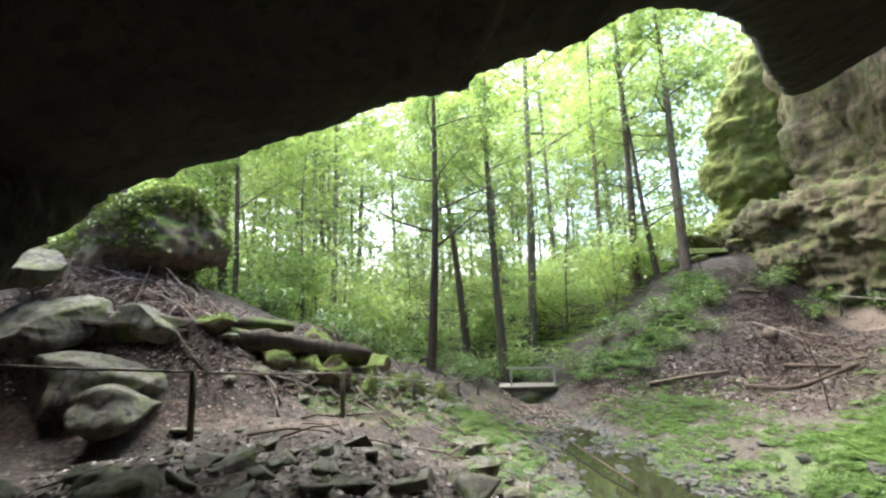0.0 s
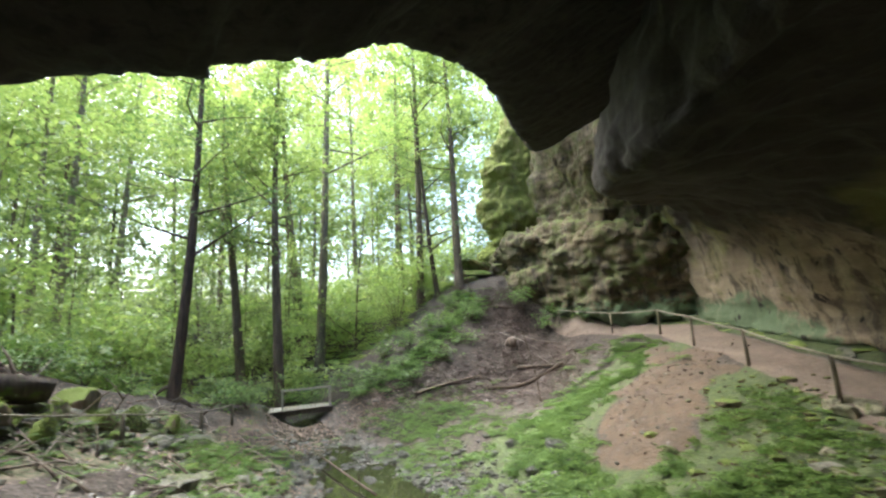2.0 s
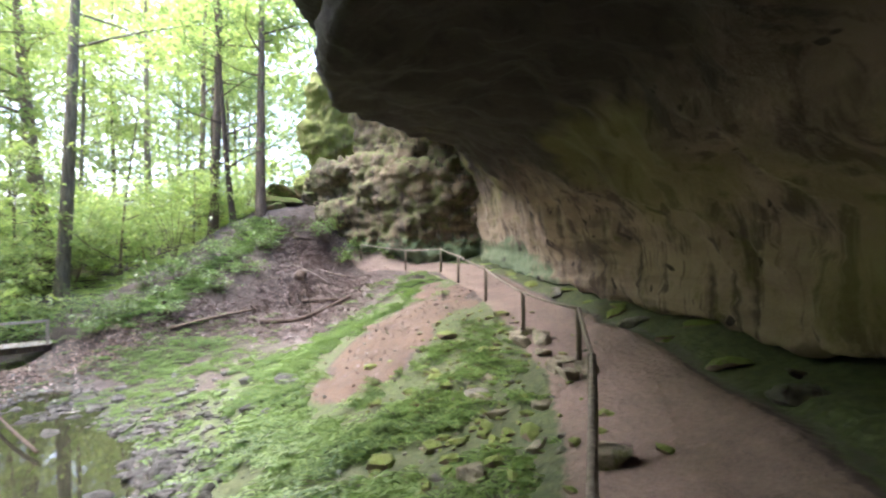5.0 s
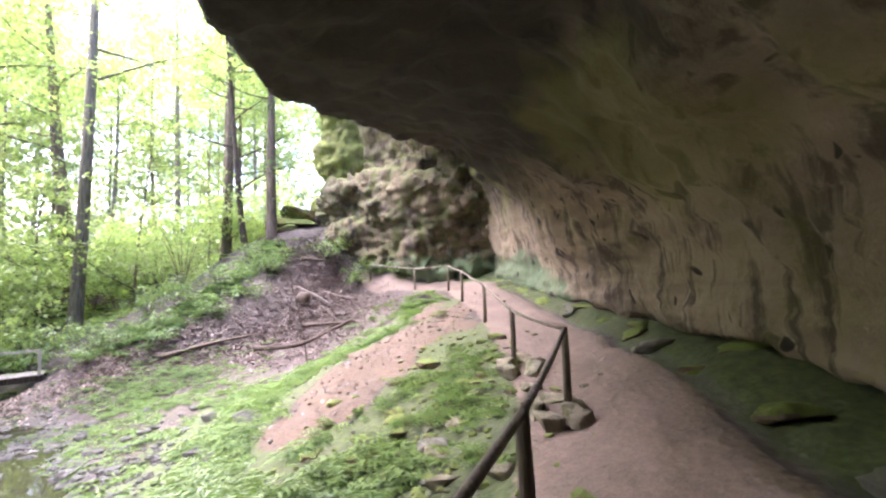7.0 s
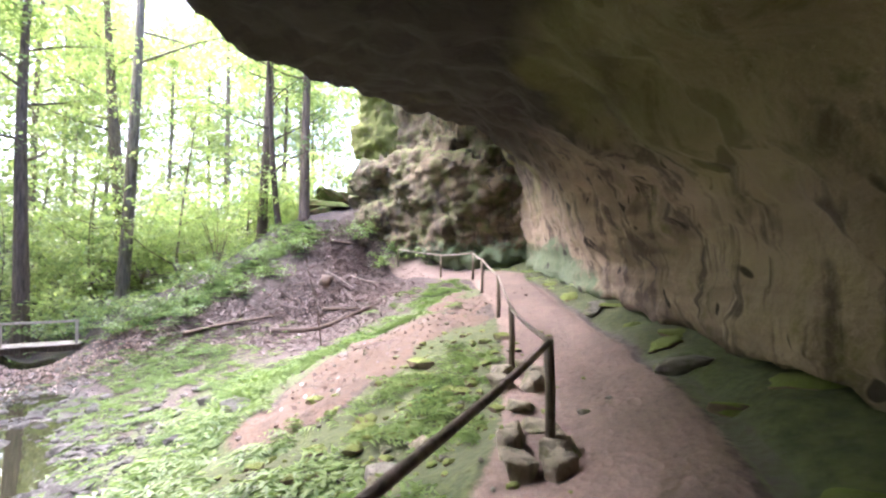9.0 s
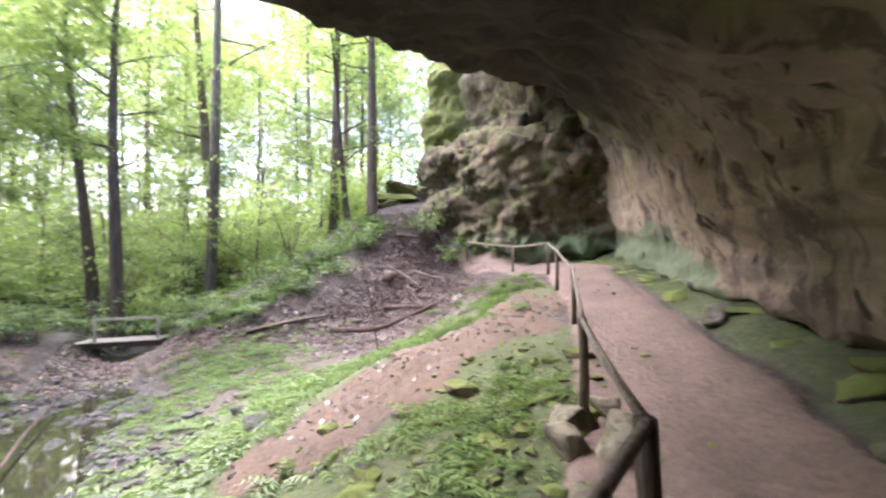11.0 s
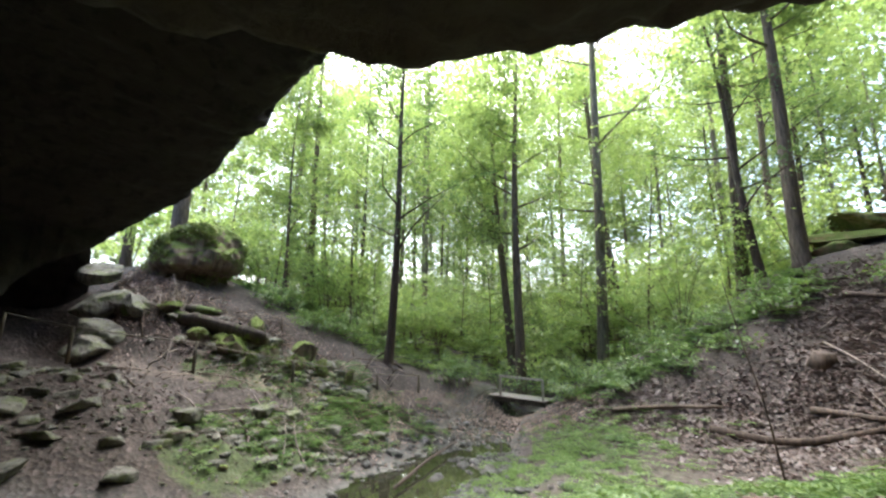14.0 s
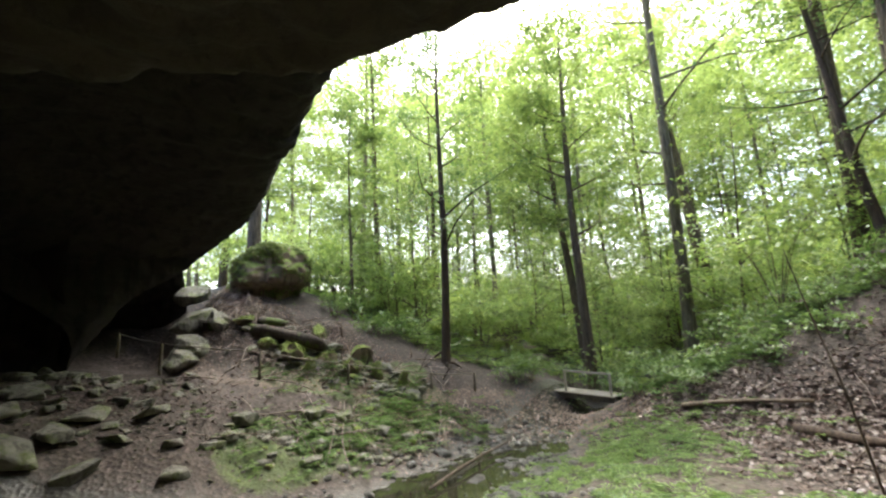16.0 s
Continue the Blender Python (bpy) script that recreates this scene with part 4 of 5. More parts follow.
rock("boulder", (-6.3, 12.7, -0.25), (0.8, 0.7, 0.75), 331, BOULDER, "dark mossy boulder beside the far trail", (0, 0, 70), 4, category="boulder")

MOSSY_SPOTS = [(-9.4, 8.7, 0.55), (-8.3, 9.5, 0.55), (-7.2, 10.2, 0.6), (-6.9, 10.3, 0.7), (-6.2, 11.1, 0.55), (-5.5, 11.9, 0.6), (-7.5, 9.9, 0.6), (-5.1, 12.9, 0.5), (-6.0, 10.4, 0.45), (-4.3, 13.6, 0.4), (-7.9, 11.4, 0.6)]
for i, (x, y, k) in enumerate(MOSSY_SPOTS):
    ob = rock("boulder", at_ground(x, y, -0.1), (k, k * 0.8, k * 0.6), 420 + i, BOULDER, "dark moss-grown rock below the fallen log", (8 * i, 11 * i, 50 * i), 4, 8, 0.18, "mossy rocks below the log", "boulder")
    moss_coat(ob, 500, 0.06, MOSS_LEAF, 500 + i, 0.2)
FOOT_SPOTS = [(6.4, -1.9), (7.6, -1.1), (8.6, -0.2), (9.6, 0.9), (10.6, 1.9), (11.6, 2.9), (12.5, 4.1), (13.2, 5.5), (14.2, 7.2), (15.2, 9.0), (16.1, 11.0), (10.0, 0.5), (12.0, 2.9), (8.2, -1.0), (13.5, 5.2)]
for i, (x, y) in enumerate(FOOT_SPOTS):
    k = 0.18 + 0.16 * ((i * 37) % 10) / 10
    rock("ledge_stone", at_ground(x, y, 0.02), (k * 1.3, k, k * 0.45), 440 + i, (BOULDER, ROCK_LOOSE, BOULDER)[i % 3], "low half-buried mossy stone at the wall foot", (5 * i % 17, 7 * i % 19, 45 + 23 * i), 4, 8, 0.16, "stones along the wall foot", "stone")
SLABS = [(-8.4, 2.6, 0.8, 0.5, 0.25), (-9.3, 3.4, 0.7, 0.45, 0.22), (-7.7, 2.1, 0.9, 0.6, 0.3), (-9.9, 4.3, 0.55, 0.4, 0.2), (-4.4, 2.6, 0.6, 0.5, 0.2), (-3.9, 3.2, 0.4, 0.3, 0.14), (-5.0, 4.3, 0.5, 0.3, 0.12),
         (-3.2, 5.1, 0.75, 0.4, 0.2), (-2.0, 5.5, 0.45, 0.3, 0.16), (-1.0, 5.5, 0.45, 0.4, 0.2), (-2.0, 6.4, 0.4, 0.3, 0.15), (-3.4, 3.8, 0.9, 0.55, 0.2), (-2.6, 3.3, 0.6, 0.45, 0.2), (-1.5, 3.8, 0.55, 0.4, 0.22),
         (-5.1, 2.5, 0.7, 0.5, 0.22), (-8.6, 6.7, 0.55, 0.3, 0.1), (-6.6, 2.9, 0.5, 0.4, 0.2), (-5.6, 3.2, 0.75, 0.3, 0.16), (-4.8, 3.5, 0.35, 0.3, 0.15), (-4.5, 3.9, 0.6, 0.25, 0.2), (-4.0, 4.6, 0.4, 0.3, 0.14),
         (-1.9, 2.6, 0.9, 0.7, 0.45), (-3.2, 2.2, 0.7, 0.5, 0.3), (-0.6, 4.6, 0.4, 0.35, 0.2), (-2.4, 4.4, 0.5, 0.3, 0.16), (-6.2, 4.2, 0.45, 0.35, 0.16), (-7.4, 3.4, 0.6, 0.4, 0.2)]
for i, (x, y, a, b, c) in enumerate(SLABS):
    slab("stone_slab", at_ground(x, y, -c * 0.3), (a * 0.9, b * 0.9, c * 0.6), 340 + i, ROCK_LOOSE, "angular grey stone slab lying on bare earth", ((i * 37) % 24 - 12, (i * 53) % 30 - 15, i * 47), "fallen slabs on the slope")
chips = np.random.default_rng(91)
for i in range(46):
    x, y = chips.uniform(-8.5, -1.5), chips.uniform(1.8, 6.2)
    a = chips.uniform(0.12, 0.34)
    slab("broken_stone", at_ground(x, y, -0.02), (a, a * chips.uniform(0.5, 0.9), a * chips.uniform(0.25, 0.45)), 600 + i, ROCK_LOOSE, "small flat broken stone bedded in bare earth",
         (chips.uniform(-18, 18), chips.uniform(-18, 18), chips.uniform(0, 360)), "broken stones on the slope")
TRAIL_STONES = [(9.45, 4.1, 0.3, 0.22, 0.16), (9.75, 3.75, 0.32, 0.22, 0.15), (9.2, 3.75, 0.3, 0.2, 0.16), (9.55, 3.45, 0.28, 0.25, 0.16), (9.9, 4.2, 0.22, 0.2, 0.12), (8.55, 2.35, 0.42, 0.2, 0.09), (8.35, 1.75, 0.25, 0.22, 0.14), (8.05, 2.15, 0.26, 0.2, 0.15), (7.85, 1.85, 0.24, 0.18, 0.14), (8.1, 1.6, 0.2, 0.17, 0.12), (8.3, 2.4, 0.2, 0.15, 0.1), (5.85, 0.12, 0.27, 0.22, 0.13),
                (5.2, 1.4, 0.22, 0.18, 0.12), (7.7, 3.4, 0.28, 0.16, 0.07), (7.0, 1.7, 0.2, 0.16, 0.09), (6.0, 1.1, 0.24, 0.14, 0.07), (7.0, 2.9, 0.25, 0.15, 0.06), (6.6, 2.2, 0.2, 0.15, 0.08), (8.9, 3.0, 0.24, 0.2, 0.1)]
for i, (x, y, a, b, c) in enumerate(TRAIL_STONES):
    slab("stone", at_ground(x, y, -c * 0.4), (a * 1.05, b * 1.05, c * 0.75), 370 + i, PALE_STONE, "flat lichened stone at the trail edge", (0, (i * 31) % 20 - 10, i * 61), "stones at the trail edge")


def scatter_stones(name, label, spots, size, material, seed):
    """Many small stones in one mesh."""
    r = np.random.default_rng(seed)
    verts, faces = [], []
    kinds = []
    for i in range(6):
        bm = rock_mesh((1, 0.75, 0.5), 500 + i, 8, 1, 0.1)
        bm.verts.ensure_lookup_table()
        kinds.append((np.array([v.co[:] for v in bm.verts]), [[v.index for v in f.verts] for f in bm.faces]))
        bm.free()
    h = ground_height(spots[:, 0], spots[:, 1])
    for (x, y), z in zip(spots, h):
        v, f = kinds[r.integers(6)]
        s, a = size * r.lognormal(0, 0.5), r.uniform(0, 6.28)
        c, d = math.cos(a) * s, math.sin(a) * s
        w = v @ np.array([[c, d, 0], [-d, c, 0], [0, 0, s]]) + (x, y, z + 0.1 * s)
        faces += [[k + len(verts) for k in q] for q in f]
        verts += w.tolist()
    return tagged(mesh_object(name, verts, faces, material), label, "stones", kind="stuff")


def band(line, width, count, seed):
    r = np.random.default_rng(seed)
    p = smooth_line([(*q[:2], 0) for q in line], 0.3)[:, :2]
    return p[r.integers(0, len(p), count)] + r.normal(0, width, (count, 2))


WET = rock_material("wet_stone", (0.028, 0.025, 0.023), (0.065, 0.06, 0.056), (0.15, 0.138, 0.13), 0.75, scale=3.0)
WET.node_tree.nodes["Principled BSDF"].inputs["Roughness"].default_value = 0.35
scatter_stones("stream_stones", "wet dark pebbles and mud clods along the stream", band([(0.2, 16), (1.4, 12), (3.0, 10.2), (2.6, 8), (2, 6)], 1.15, 1900, 1), 0.09, WET, 2)
scatter_stones("trail_gravel", "small pale stones scattered over bare earth", np.vstack([band([(-8, 5), (-5, 4.2), (-3, 5), (-1.5, 6)], 1.4, 420, 3), band([(12.4, 10), (11, 8.8), (9, 8.6), (7.5, 7.6)], 0.75, 70, 4), band([(5, 2), (8, 4), (10, 6)], 1.0, 140, 5)]), 0.05, ROCK_LOOSE, 6)


scatter_stones("hillside_rubble", "dark broken stones and clods below the fallen log", np.vstack([band([(-9, 9.6), (-6.4, 10.6), (-5, 12.4), (-3.6, 13.6)], 0.7, 260, 7), band([(-3, 7.5), (-2.2, 9.5), (-1.6, 12)], 0.7, 160, 8)]), 0.16, ROCK_LOOSE, 9)

# ---- leaf litter and ferns ----
def leaf_sheet(name, label, spots, size, material, seed, lift=0.02):
    r = np.random.default_rng(seed)
    z = ground_height(spots[:, 0], spots[:, 1]) + lift
    n = len(spots)
    yaw = r.uniform(0, 6.28, n)
    ln = size * r.uniform(0.6, 1.4, n)
    d = np.stack([np.cos(yaw), np.sin(yaw), r.normal(0, 0.35, n)], 1) * ln[:, None]
    s = np.stack([-np.sin(yaw), np.cos(yaw), r.normal(0, 0.35, n)], 1) * ln[:, None] * 0.4
    p = np.stack([spots[:, 0], spots[:, 1], z], 1)
    verts = np.stack([p - d * 0.5, p + s, p + d * 0.5, p - s], 1).reshape(-1, 3)
    i = np.arange(n) * 4
    faces = np.concatenate([np.stack([i, i + 1, i + 2], 1), np.stack([i, i + 2, i + 3], 1)])
    return tagged(mesh_object(name, verts.tolist(), faces.tolist(), material), label, "leaves", kind="stuff")


DEAD_LEAF = leaf_material("dead_leaves", (0.045, 0.029, 0.024), (0.14, 0.094, 0.077), 0.1)
# needle litter with the hillside's sunlight put into its lighter colour
NEEDLES = leaf_material("sunlit_needles", (0.09, 0.06, 0.046), (0.32, 0.215, 0.17), 0.1)
SLOPE_LINE = [(3.5, 18.8), (6.5, 17.2), (9, 17.2), (10.5, 18.5), (11, 20.5), (11.6, 22.5), (12.5, 19.5), (11.5, 16.5), (9, 15.4)]
leaf_sheet("leaf_litter", "brown fallen leaves over the bank", band(SLOPE_LINE, 1.1, 34000, 21), 0.085, DEAD_LEAF, 22)
leaf_sheet("leaf_litter", "scattered dry leaves on the slipped sand", band([(12.6, 10.4), (11, 9.2), (9, 8.8), (7.2, 7.4)], 0.85, 700, 29), 0.09, DEAD_LEAF, 30)
leaf_sheet("leaf_litter", "dark damp fallen leaves on the slope above the stream", band([(-3.4, 12), (-2.4, 9.5), (-3, 7.5), (-5, 5.5), (-8, 5.0), (-6, 3.6), (-3, 4)], 1.0, 9000, 27), 0.07, DEAD_LEAF, 28)
leaf_sheet("leaf_litter", "pinkish-brown fallen leaves on the far hillside, lightened as if sunlit", np.vstack([band([(-14, 9), (-11, 8.6), (-9, 9.6), (-7, 11.5), (-5, 13), (-3.2, 12.6)], 1.0, 20000, 23), band([(-2, 19), (-1, 17), (-2, 14), (-1.8, 11)], 0.8, 4500, 24), band([(-1.5, 19), (0.5, 18.6), (1.6, 17.6), (3, 18.6), (2.4, 20.2)], 0.6, 5000, 26)]), 0.07, NEEDLES, 25)


def fern_field(name, label, spots, size, seed, material=FERN, fronds=6, leaflets=6, wide=0.3, clump=-0.25):
    """Fern and herb tufts: arching fronds with paired leaflets."""
    r = np.random.default_rng(seed)
    spots = np.array([q for q in spots if fbm(q[0] * 0.9, q[1] * 0.9, 1.7, 3) > clump])
    spots = spots[near_line(TRAIL, spots[:, 0], spots[:, 1]) > 1.05]
    spots = spots[sand_cover(spots[:, 0], spots[:, 1]) < r.uniform(0.1, 0.6, len(spots))]
    z = ground_height(spots[:, 0], spots[:, 1])
    out = []
    for (x, y), h in zip(spots, z):
        s0 = size * r.uniform(0.5, 1.3)
        for _ in range(fronds):
            yaw, ln, arch = r.uniform(0, 6.28), s0 * r.uniform(0.7, 1.2), r.uniform(0.5, 1.0)
            t = np.linspace(0.2, 1, leaflets)
            px = np.stack([np.cos(yaw) * ln * t, np.sin(yaw) * ln * t, ln * (arch * t - 0.75 * t * t) + 0.02], 1) + (x, y, h)
            w = ln * wide * np.sin(t * 2.7 + 0.25)
            side = np.array((-math.sin(yaw), math.cos(yaw), 0.0))
            fw = np.array((math.cos(yaw), math.sin(yaw), 0.0)) * ln * 0.6 / leaflets
            for sg in (-1, 1):
                a = px - fw * 0.45
                b = px + side * sg * w[:, None] * 0.55 + fw * 0.2
                c = px + side * sg * w[:, None] + fw * 0.9 - np.array((0, 0, 1)) * w[:, None] * 0.2
                out.append(np.stack([a, b, c, px + fw * 0.5], 1).reshape(-1, 3))
    v = np.concatenate(out)
    i = np.arange(len(v) // 4) * 4
    faces = np.concatenate([np.stack([i, i + 1, i + 2], 1), np.stack([i, i + 2, i + 3], 1)])
    return tagged(mesh_object(name, v.tolist(), faces.tolist(), material), label, "ferns", kind="stuff")


SLOPE = [(3.4, 1.6), (4.4, 3.2), (5.2, 4.6), (5.2, 6.2), (4.9, 8.4), (5.6, 10.0), (7.4, 10.8), (9.4, 11.4), (11.4, 12.2), (12.9, 13.6), (13.6, 14.8)]
fern_field("ferns", "bright green ferns on the mossy slope", band(SLOPE, 0.85, 800, 31), 0.42, 32, clump=-0.1)
fern_field("broad_herbs", "broad-leaved green herbs on the mossy slope", band(SLOPE, 0.95, 2200, 41), 0.25, 42, FERN, 6, 3, 0.62, -0.12)
fern_field("broad_herbs", "scattered broad-leaved herbs on the rubble bank", band([(4.5, 1.2), (6.5, 2.6), (8.2, 4.4), (9.6, 5.8)], 0.8, 700, 33), 0.2, 34, FERN, 5, 3, 0.6, -0.08)
fern_field("ground_cover", "low green herbs beside the stream", band([(3.4, 11.6), (3.8, 13.6), (3.6, 15.6), (5.0, 14.4), (6.0, 16.0), (2.6, 17.5)], 0.95, 1300, 35), 0.2, 36, FERN, 5, 3, 0.5)
fern_field("ferns", "small ferns among the debris below the far trail", band([(-6.4, 9.4), (-5.4, 11.2), (-4.6, 12.6), (-3.6, 13.6), (-2.6, 12), (-3.0, 10), (-2.2, 8.2), (-1.8, 15.5)], 0.7, 800, 37), 0.34, 38, clump=-0.1)
def woods_floor(count, seed):
    r = np.random.default_rng(seed)
    q = np.stack([r.uniform(-30, 12, count), r.uniform(15, 42, count)], 1)
    return q[[in_woods(x, y) or (x < -5.5 and y > 16.5) for x, y in q]]


fern_field("ground_cover", "knee-high green herbs over the forest floor", woods_floor(3600, 51), 0.75, 52, LEAF_LOW, 5, 3, 0.5, -0.35)
fern_field("ground_cover", "broad-leaved herbs along the crest of the leafy bank", band([(2.6, 20.6), (4.6, 20.2), (6.4, 20.8), (8.2, 21.6), (9.6, 22.8), (10.2, 24.2)], 0.6, 520, 53), 0.42, 54, FERN, 5, 3, 0.6, -0.3)
fern_field("ground_cover", "green herbs along the foot of the rock wall", band([(14.8, 8.4), (16.2, 11.6), (16.8, 15.0), (16, 18.6)], 0.35, 160, 39), 0.22, 40, LEAF_LOW, 5, 3, 0.5)
scatter_stones("mossy_rubble", "small mossy stones in the fern bank", np.vstack([band([(4.5, 1.2), (6.5, 2.6), (8.2, 4.4), (9.8, 6.0)], 0.8, 380, 44), band([(-6, 10.5), (-4, 12.5), (-2.6, 10), (-2, 7.5)], 0.8, 200, 45)]), 0.08, BOULDER, 46)

# ---- fallen wood ----


def log(name, points, radius, label, material=LOG_WOOD, sides=12, taper=0.6, category="log", group="", rough=0.12, seed=1):
    line = smooth_line(points, 0.35)
    v, f = tube(line, np.linspace(radius, radius * taper, len(line)), sides, rough, seed)
    return tagged(mesh_object(name, v, f, material, smooth=True), label, category, group)


log("fallen_log", [(-11.3, 8.0, 1.55), (-10.0, 8.6, 1.4), (-8.6, 9.5, 1.15), (-7.4, 10.4, 0.85), (-6.2, 11.1, 0.55)], 0.36, "long rotten fallen log with moss along its top", sides=16, rough=0.5, seed=3)
log("fallen_log", [(-12.6, 7.5, 1.75), (-11.0, 7.9, 1.7), (-9.2, 8.9, 1.4)], 0.36, "thick flattened rotten log half buried in debris", sides=16, rough=0.45, seed=15)
log("fallen_log", [(-9.4, 9.4, 1.75), (-8.0, 10.0, 1.55)], 0.17, "short splintered log resting on debris", rough=0.35, seed=4)
log("fallen_log", [at_ground(4.6, 18.0, -0.1), at_ground(6.2, 17.7, -0.12), at_ground(7.8, 17.6, -0.1)], 0.075, "thin fallen log across the leafy bank", BARK, seed=5)
log("fallen_log", [at_ground(7.6, 16.4, -0.1), at_ground(9.4, 16.2, -0.14), at_ground(11.6, 16.0, -0.1)], 0.105, "dark wet fallen log on the bank", BARK_DARK, seed=6)
log("fallen_log", [at_ground(9.8, 17.3, -0.1), at_ground(11.2, 16.3, -0.1)], 0.090, "short dark log on the leafy bank", BARK_DARK, seed=7)
log("fallen_log", [at_ground(11.2, 21.9, -0.1), at_ground(13.2, 21.5, -0.1)], 0.120, "dark log bedded across the upper slope", BARK_DARK, seed=8)
log("fallen_branch", [at_ground(11.6, 19.5, -0.08), at_ground(12.4, 19.2, -0.12), at_ground(13.2, 18.9, -0.1)], 0.04, "pale dead branch on the leafy bank", STICK_WOOD, 7, 0.5, "branch", seed=9)
log("fallen_branch", [at_ground(10.4, 19.8, -0.06), at_ground(10.9, 18.8, -0.08), at_ground(11.4, 17.8, -0.06)], 0.035, "thin dead branch on the leafy bank", STICK_WOOD, 7, 0.5, "branch", seed=10)
log("fallen_branch", [(1.2, 10.8, -2.9), (0.6, 12.8, -2.82), (0.0, 15.2, -2.8)], 0.045, "dark sunken pole lying in the pool", BARK_DARK, 8, 0.7, "branch", seed=11)
log("dead_sapling", [at_ground(9.1, 14.4, 0.1), (8.9, 14.4, -0.4), (8.6, 14.6, 1.0), (8.35, 14.7, 2.4)], 0.025, "thin bare dead sapling leaning over the bank", BARK_DARK, 6, 0.4, "sapling", seed=12)
log("dead_sapling", [at_ground(10.5, 23.5, 0.1), (10.2, 23.5, 4.2), (9.7, 23.5, 5.8)], 0.03, "thin bare dead sapling on the crest", BARK_DARK, 6, 0.4, "sapling", seed=13)
# dark stump shape added to stand in for a shaded hole in the bank
log("root_stump", [at_ground(10.2, 18.5, 0.2), at_ground(10.25, 18.35, -0.28)], 0.3, "dark stump shape standing in for a hole in the bank", BARK_DARK, 12, 0.6, "stump", rough=0.35, seed=14)

r = np.random.default_rng(77)
ZONES = (((-13.5, 8.0), (-9.5, 9.6), 46), ((-9.5, 9.0), (-5.2, 12.6), 90), ((-11.5, 8.2), (-7.5, 9.8), 40), ((-5.6, 13.2), (-3.6, 16.2), 14), ((-4, 7.5), (-1.5, 12), 50), ((-6.5, 5.5), (-2.0, 9.0), 14), ((-2.5, 13), (-1.2, 17), 10))
for a, b, count in ZONES:
    for i in range(count):
        x, y = r.uniform(a[0], b[0]), r.uniform(a[1], b[1])
        yaw, ln, rise = r.uniform(0, 3.14), r.uniform(0.6, 2.0), r.uniform(-0.05, 0.45)
        dx, dy = math.cos(yaw) * ln / 2, math.sin(yaw) * ln / 2
        p, q = np.array(at_ground(x - dx, y - dy, -0.03)), np.array(at_ground(x + dx, y + dy, -0.03 - rise * r.random()))
        m = (p + q) / 2 + (r.normal(0, 0.08), r.normal(0, 0.08), 0.08)
        log("fallen_branch", [p, m, q], r.uniform(0.012, 0.035), "grey dead branch among forest debris", (STICK_WOOD, BARK, STICK_WOOD)[i % 3], 6, 0.4, "branch", "dead branches on the far bank", 0.1, i)
BANK_ZONES = (((4.0, 15.5), (9.5, 18.5), 26), ((8.5, 16.0), (12.5, 20.5), 34), ((10.0, 20.0), (12.8, 23.0), 12))
for a, b, count in BANK_ZONES:
    for i in range(count):
        x, y, yaw, ln = r.uniform(a[0], b[0]), r.uniform(a[1], b[1]), r.uniform(0, 3.14), r.uniform(0.4, 1.5)
        dx, dy = math.cos(yaw) * ln / 2, math.sin(yaw) * ln / 2
        p, q = np.array(at_ground(x - dx, y - dy, -0.02)), np.array(at_ground(x + dx, y + dy, -0.03))
        log("fallen_twig", [p, (p + q) / 2 + (r.normal(0, 0.06), r.normal(0, 0.06), 0.03), q], r.uniform(0.008, 0.02), "thin dead twig on the leaf litter", (BARK_DARK, STICK_WOOD, BARK)[i % 3], 5, 0.4, "twig", "twigs on the leafy bank", 0.1, i)
SNAGS = (((-8.2, 9.9), (0.05, 0.0, 1.2), 0.03), ((-6.9, 11.2), (0.5, 0.3, 1.0), 0.035), ((-6.1, 12.0), (0.9, 0.2, 0.8), 0.03), ((-5.6, 12.6), (0.7, 0.0, 1.0), 0.028), ((-5.0, 13.4), (1.0, 0.4, 0.7), 0.03),
         ((-7.4, 12.4), (-0.5, 0.2, 0.9), 0.05), ((-4.6, 14.6), (0.6, 0.3, 1.1), 0.026), ((-9.6, 9.2), (1.2, 0.0, 0.7), 0.032), ((-5.9, 15.2), (-0.7, 0.3, 0.8), 0.03), ((-3.9, 15.4), (0.9, -0.2, 0.6), 0.026))
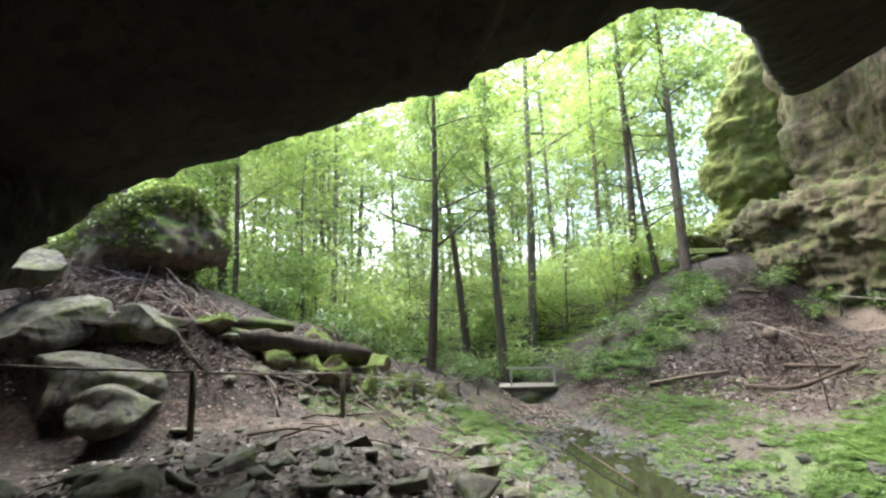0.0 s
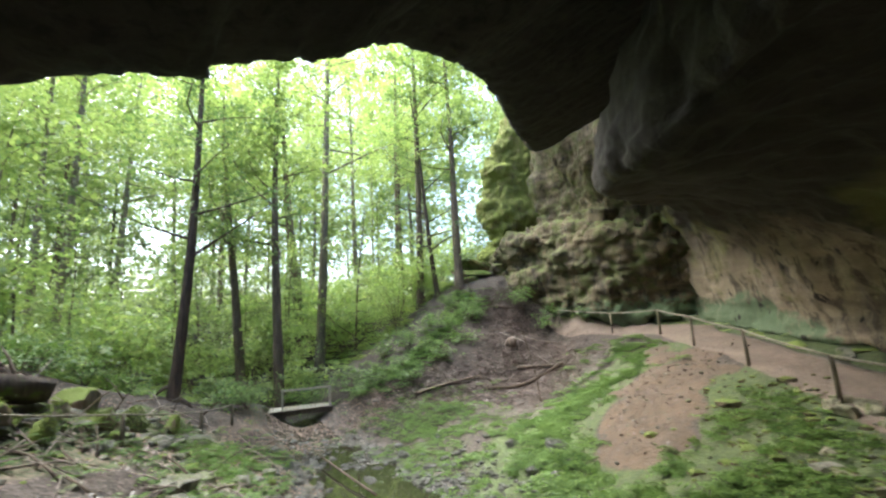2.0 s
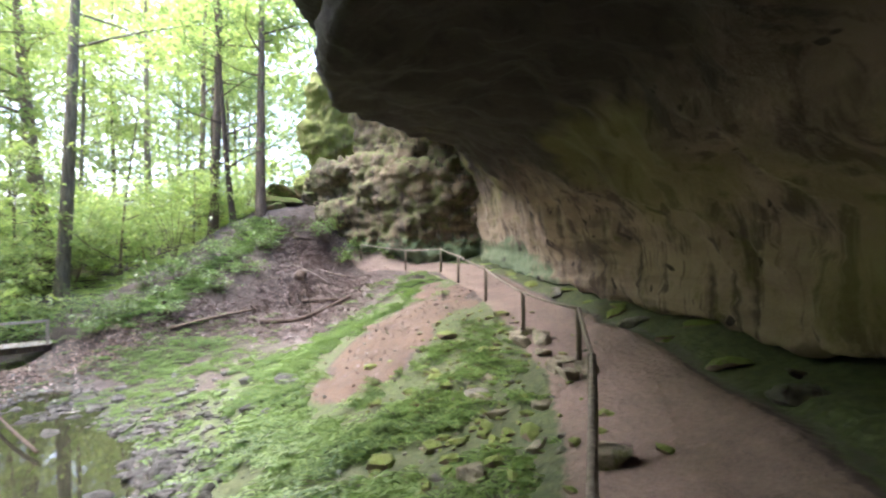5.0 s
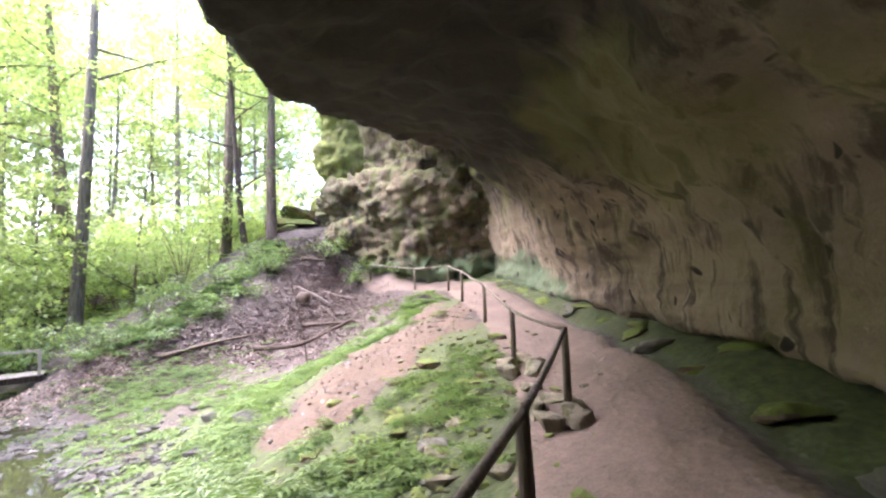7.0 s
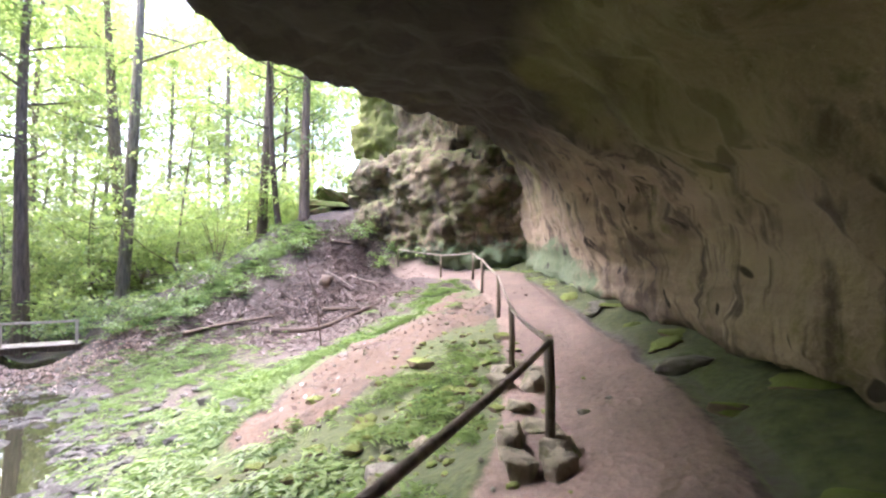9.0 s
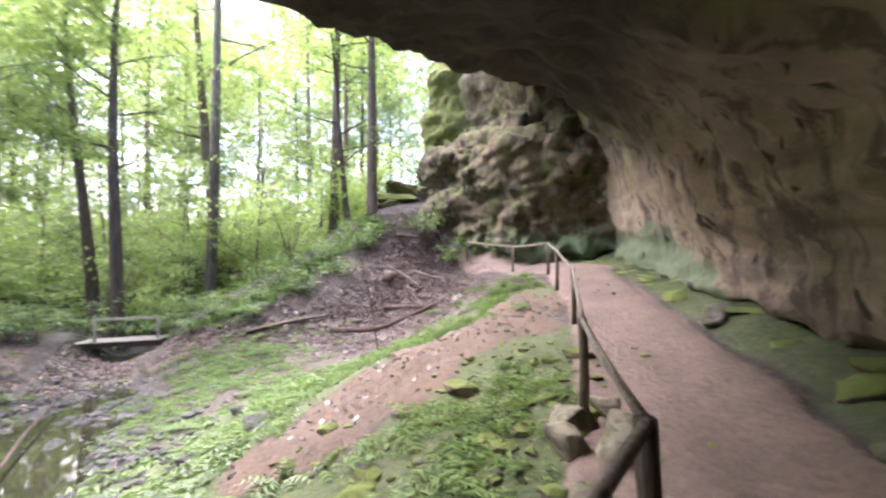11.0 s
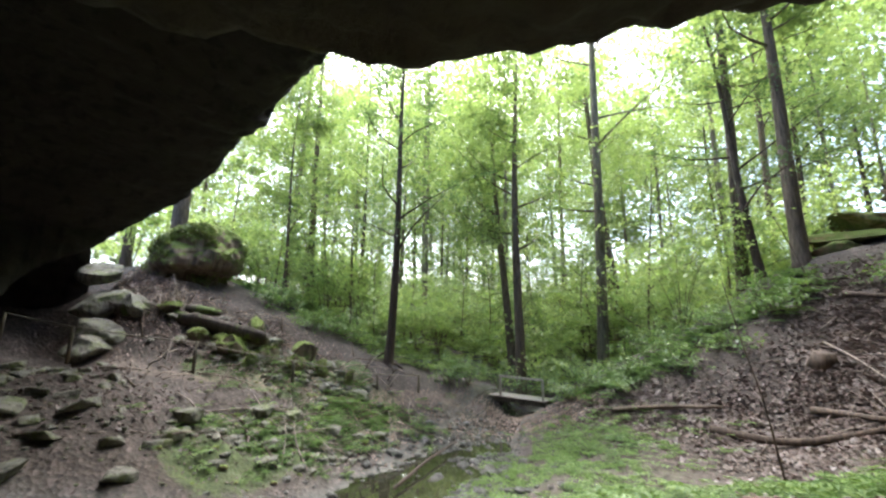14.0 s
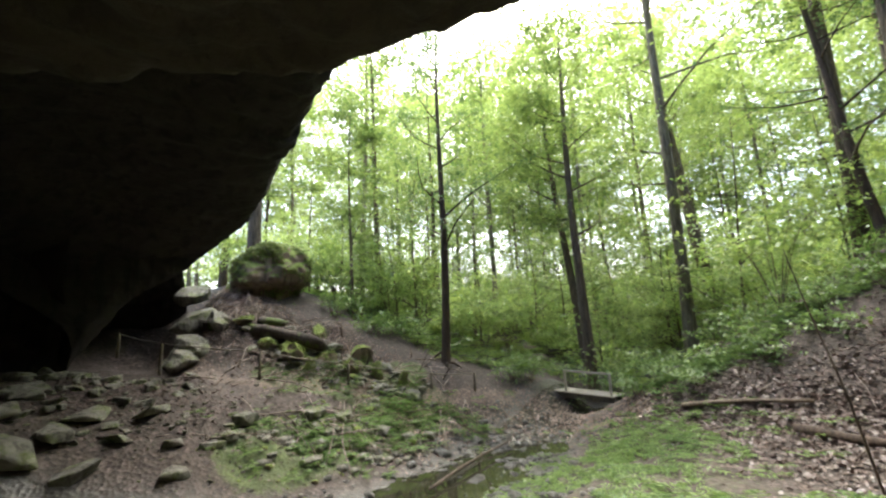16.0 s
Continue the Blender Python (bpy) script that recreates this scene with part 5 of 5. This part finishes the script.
for i, ((x, y), d, w) in enumerate(SNAGS):
    p = np.array(at_ground(x, y, 0.1))
    log("broken_branch", [p, p + np.array(d) * 0.55 + (0, 0, 0.12), p + np.array(d) + (0, 0, 0.05)], w, "bare broken branch standing up from the debris", (BARK_DARK, STICK_WOOD, BARK)[i % 3], 7, 0.3, "branch", "broken branches on the far bank", 0.12, 60 + i)
for i, (x, y, ln) in enumerate(((-4.2, 16.0, 1.0), (-4.4, 16.9, 0.9), (-5.4, 16.1, 1.1), (-5.5, 16.8, 0.8))):
    p = np.array(at_ground(x, y, -0.05))
    c = np.array((-4.87, 16.37, p[2] + 0.25))
    log("tree_root", [c, (c + p) / 2 + (0, 0, 0.1), p], 0.09, "twisted root at the foot of the hemlock", BARK_DARK, 7, 0.3, "root", "roots of the hemlock", 0.15, i)

# ---- footbridge ----


def footbridge():
    base = np.array((-0.6, 20.7, -1.98))
    top = thing("footbridge", base, "small plank footbridge with one pale wooden handrail", "footbridge")
    inv = Matrix.Translation(base).inverted()

    def box(name, centre, size, material, seed, label=""):
        bm = bmesh.new()
        bmesh.ops.create_cube(bm, size=1.0)
        rr = np.random.default_rng(seed)
        for v in bm.verts:
            v.co = Vector((v.co.x * size[0] + rr.normal(0, 0.006), v.co.y * size[1] + rr.normal(0, 0.006), v.co.z * size[2] + rr.normal(0, 0.004))) + Vector(centre)
        bmesh.ops.bevel(bm, geom=bm.edges[:], offset=0.008, segments=1, affect="EDGES")
        ob = part(name, bm, material, top, label)
        ob.matrix_parent_inverse = inv
    for y in (20.35, 21.05):
        box("stringer", (-0.6, y, -2.16), (3.3, 0.16, 0.22), POST_WOOD, int(y * 100), "dark supporting beam")
    for i in range(17):
        box("plank", (-2.15 + i * 0.193, 20.7, -2.02), (0.175, 1.05, 0.045), PLANK_WOOD, i)
    for x in (-1.25, 0.92):
        box("post", (x, 20.3, -1.6), (0.085, 0.085, 0.95), PLANK_WOOD, int(x * 10) + 40)
    box("rail", (-0.17, 20.3, -1.12), (2.3, 0.05, 0.09), PLANK_WOOD, 77)


footbridge()
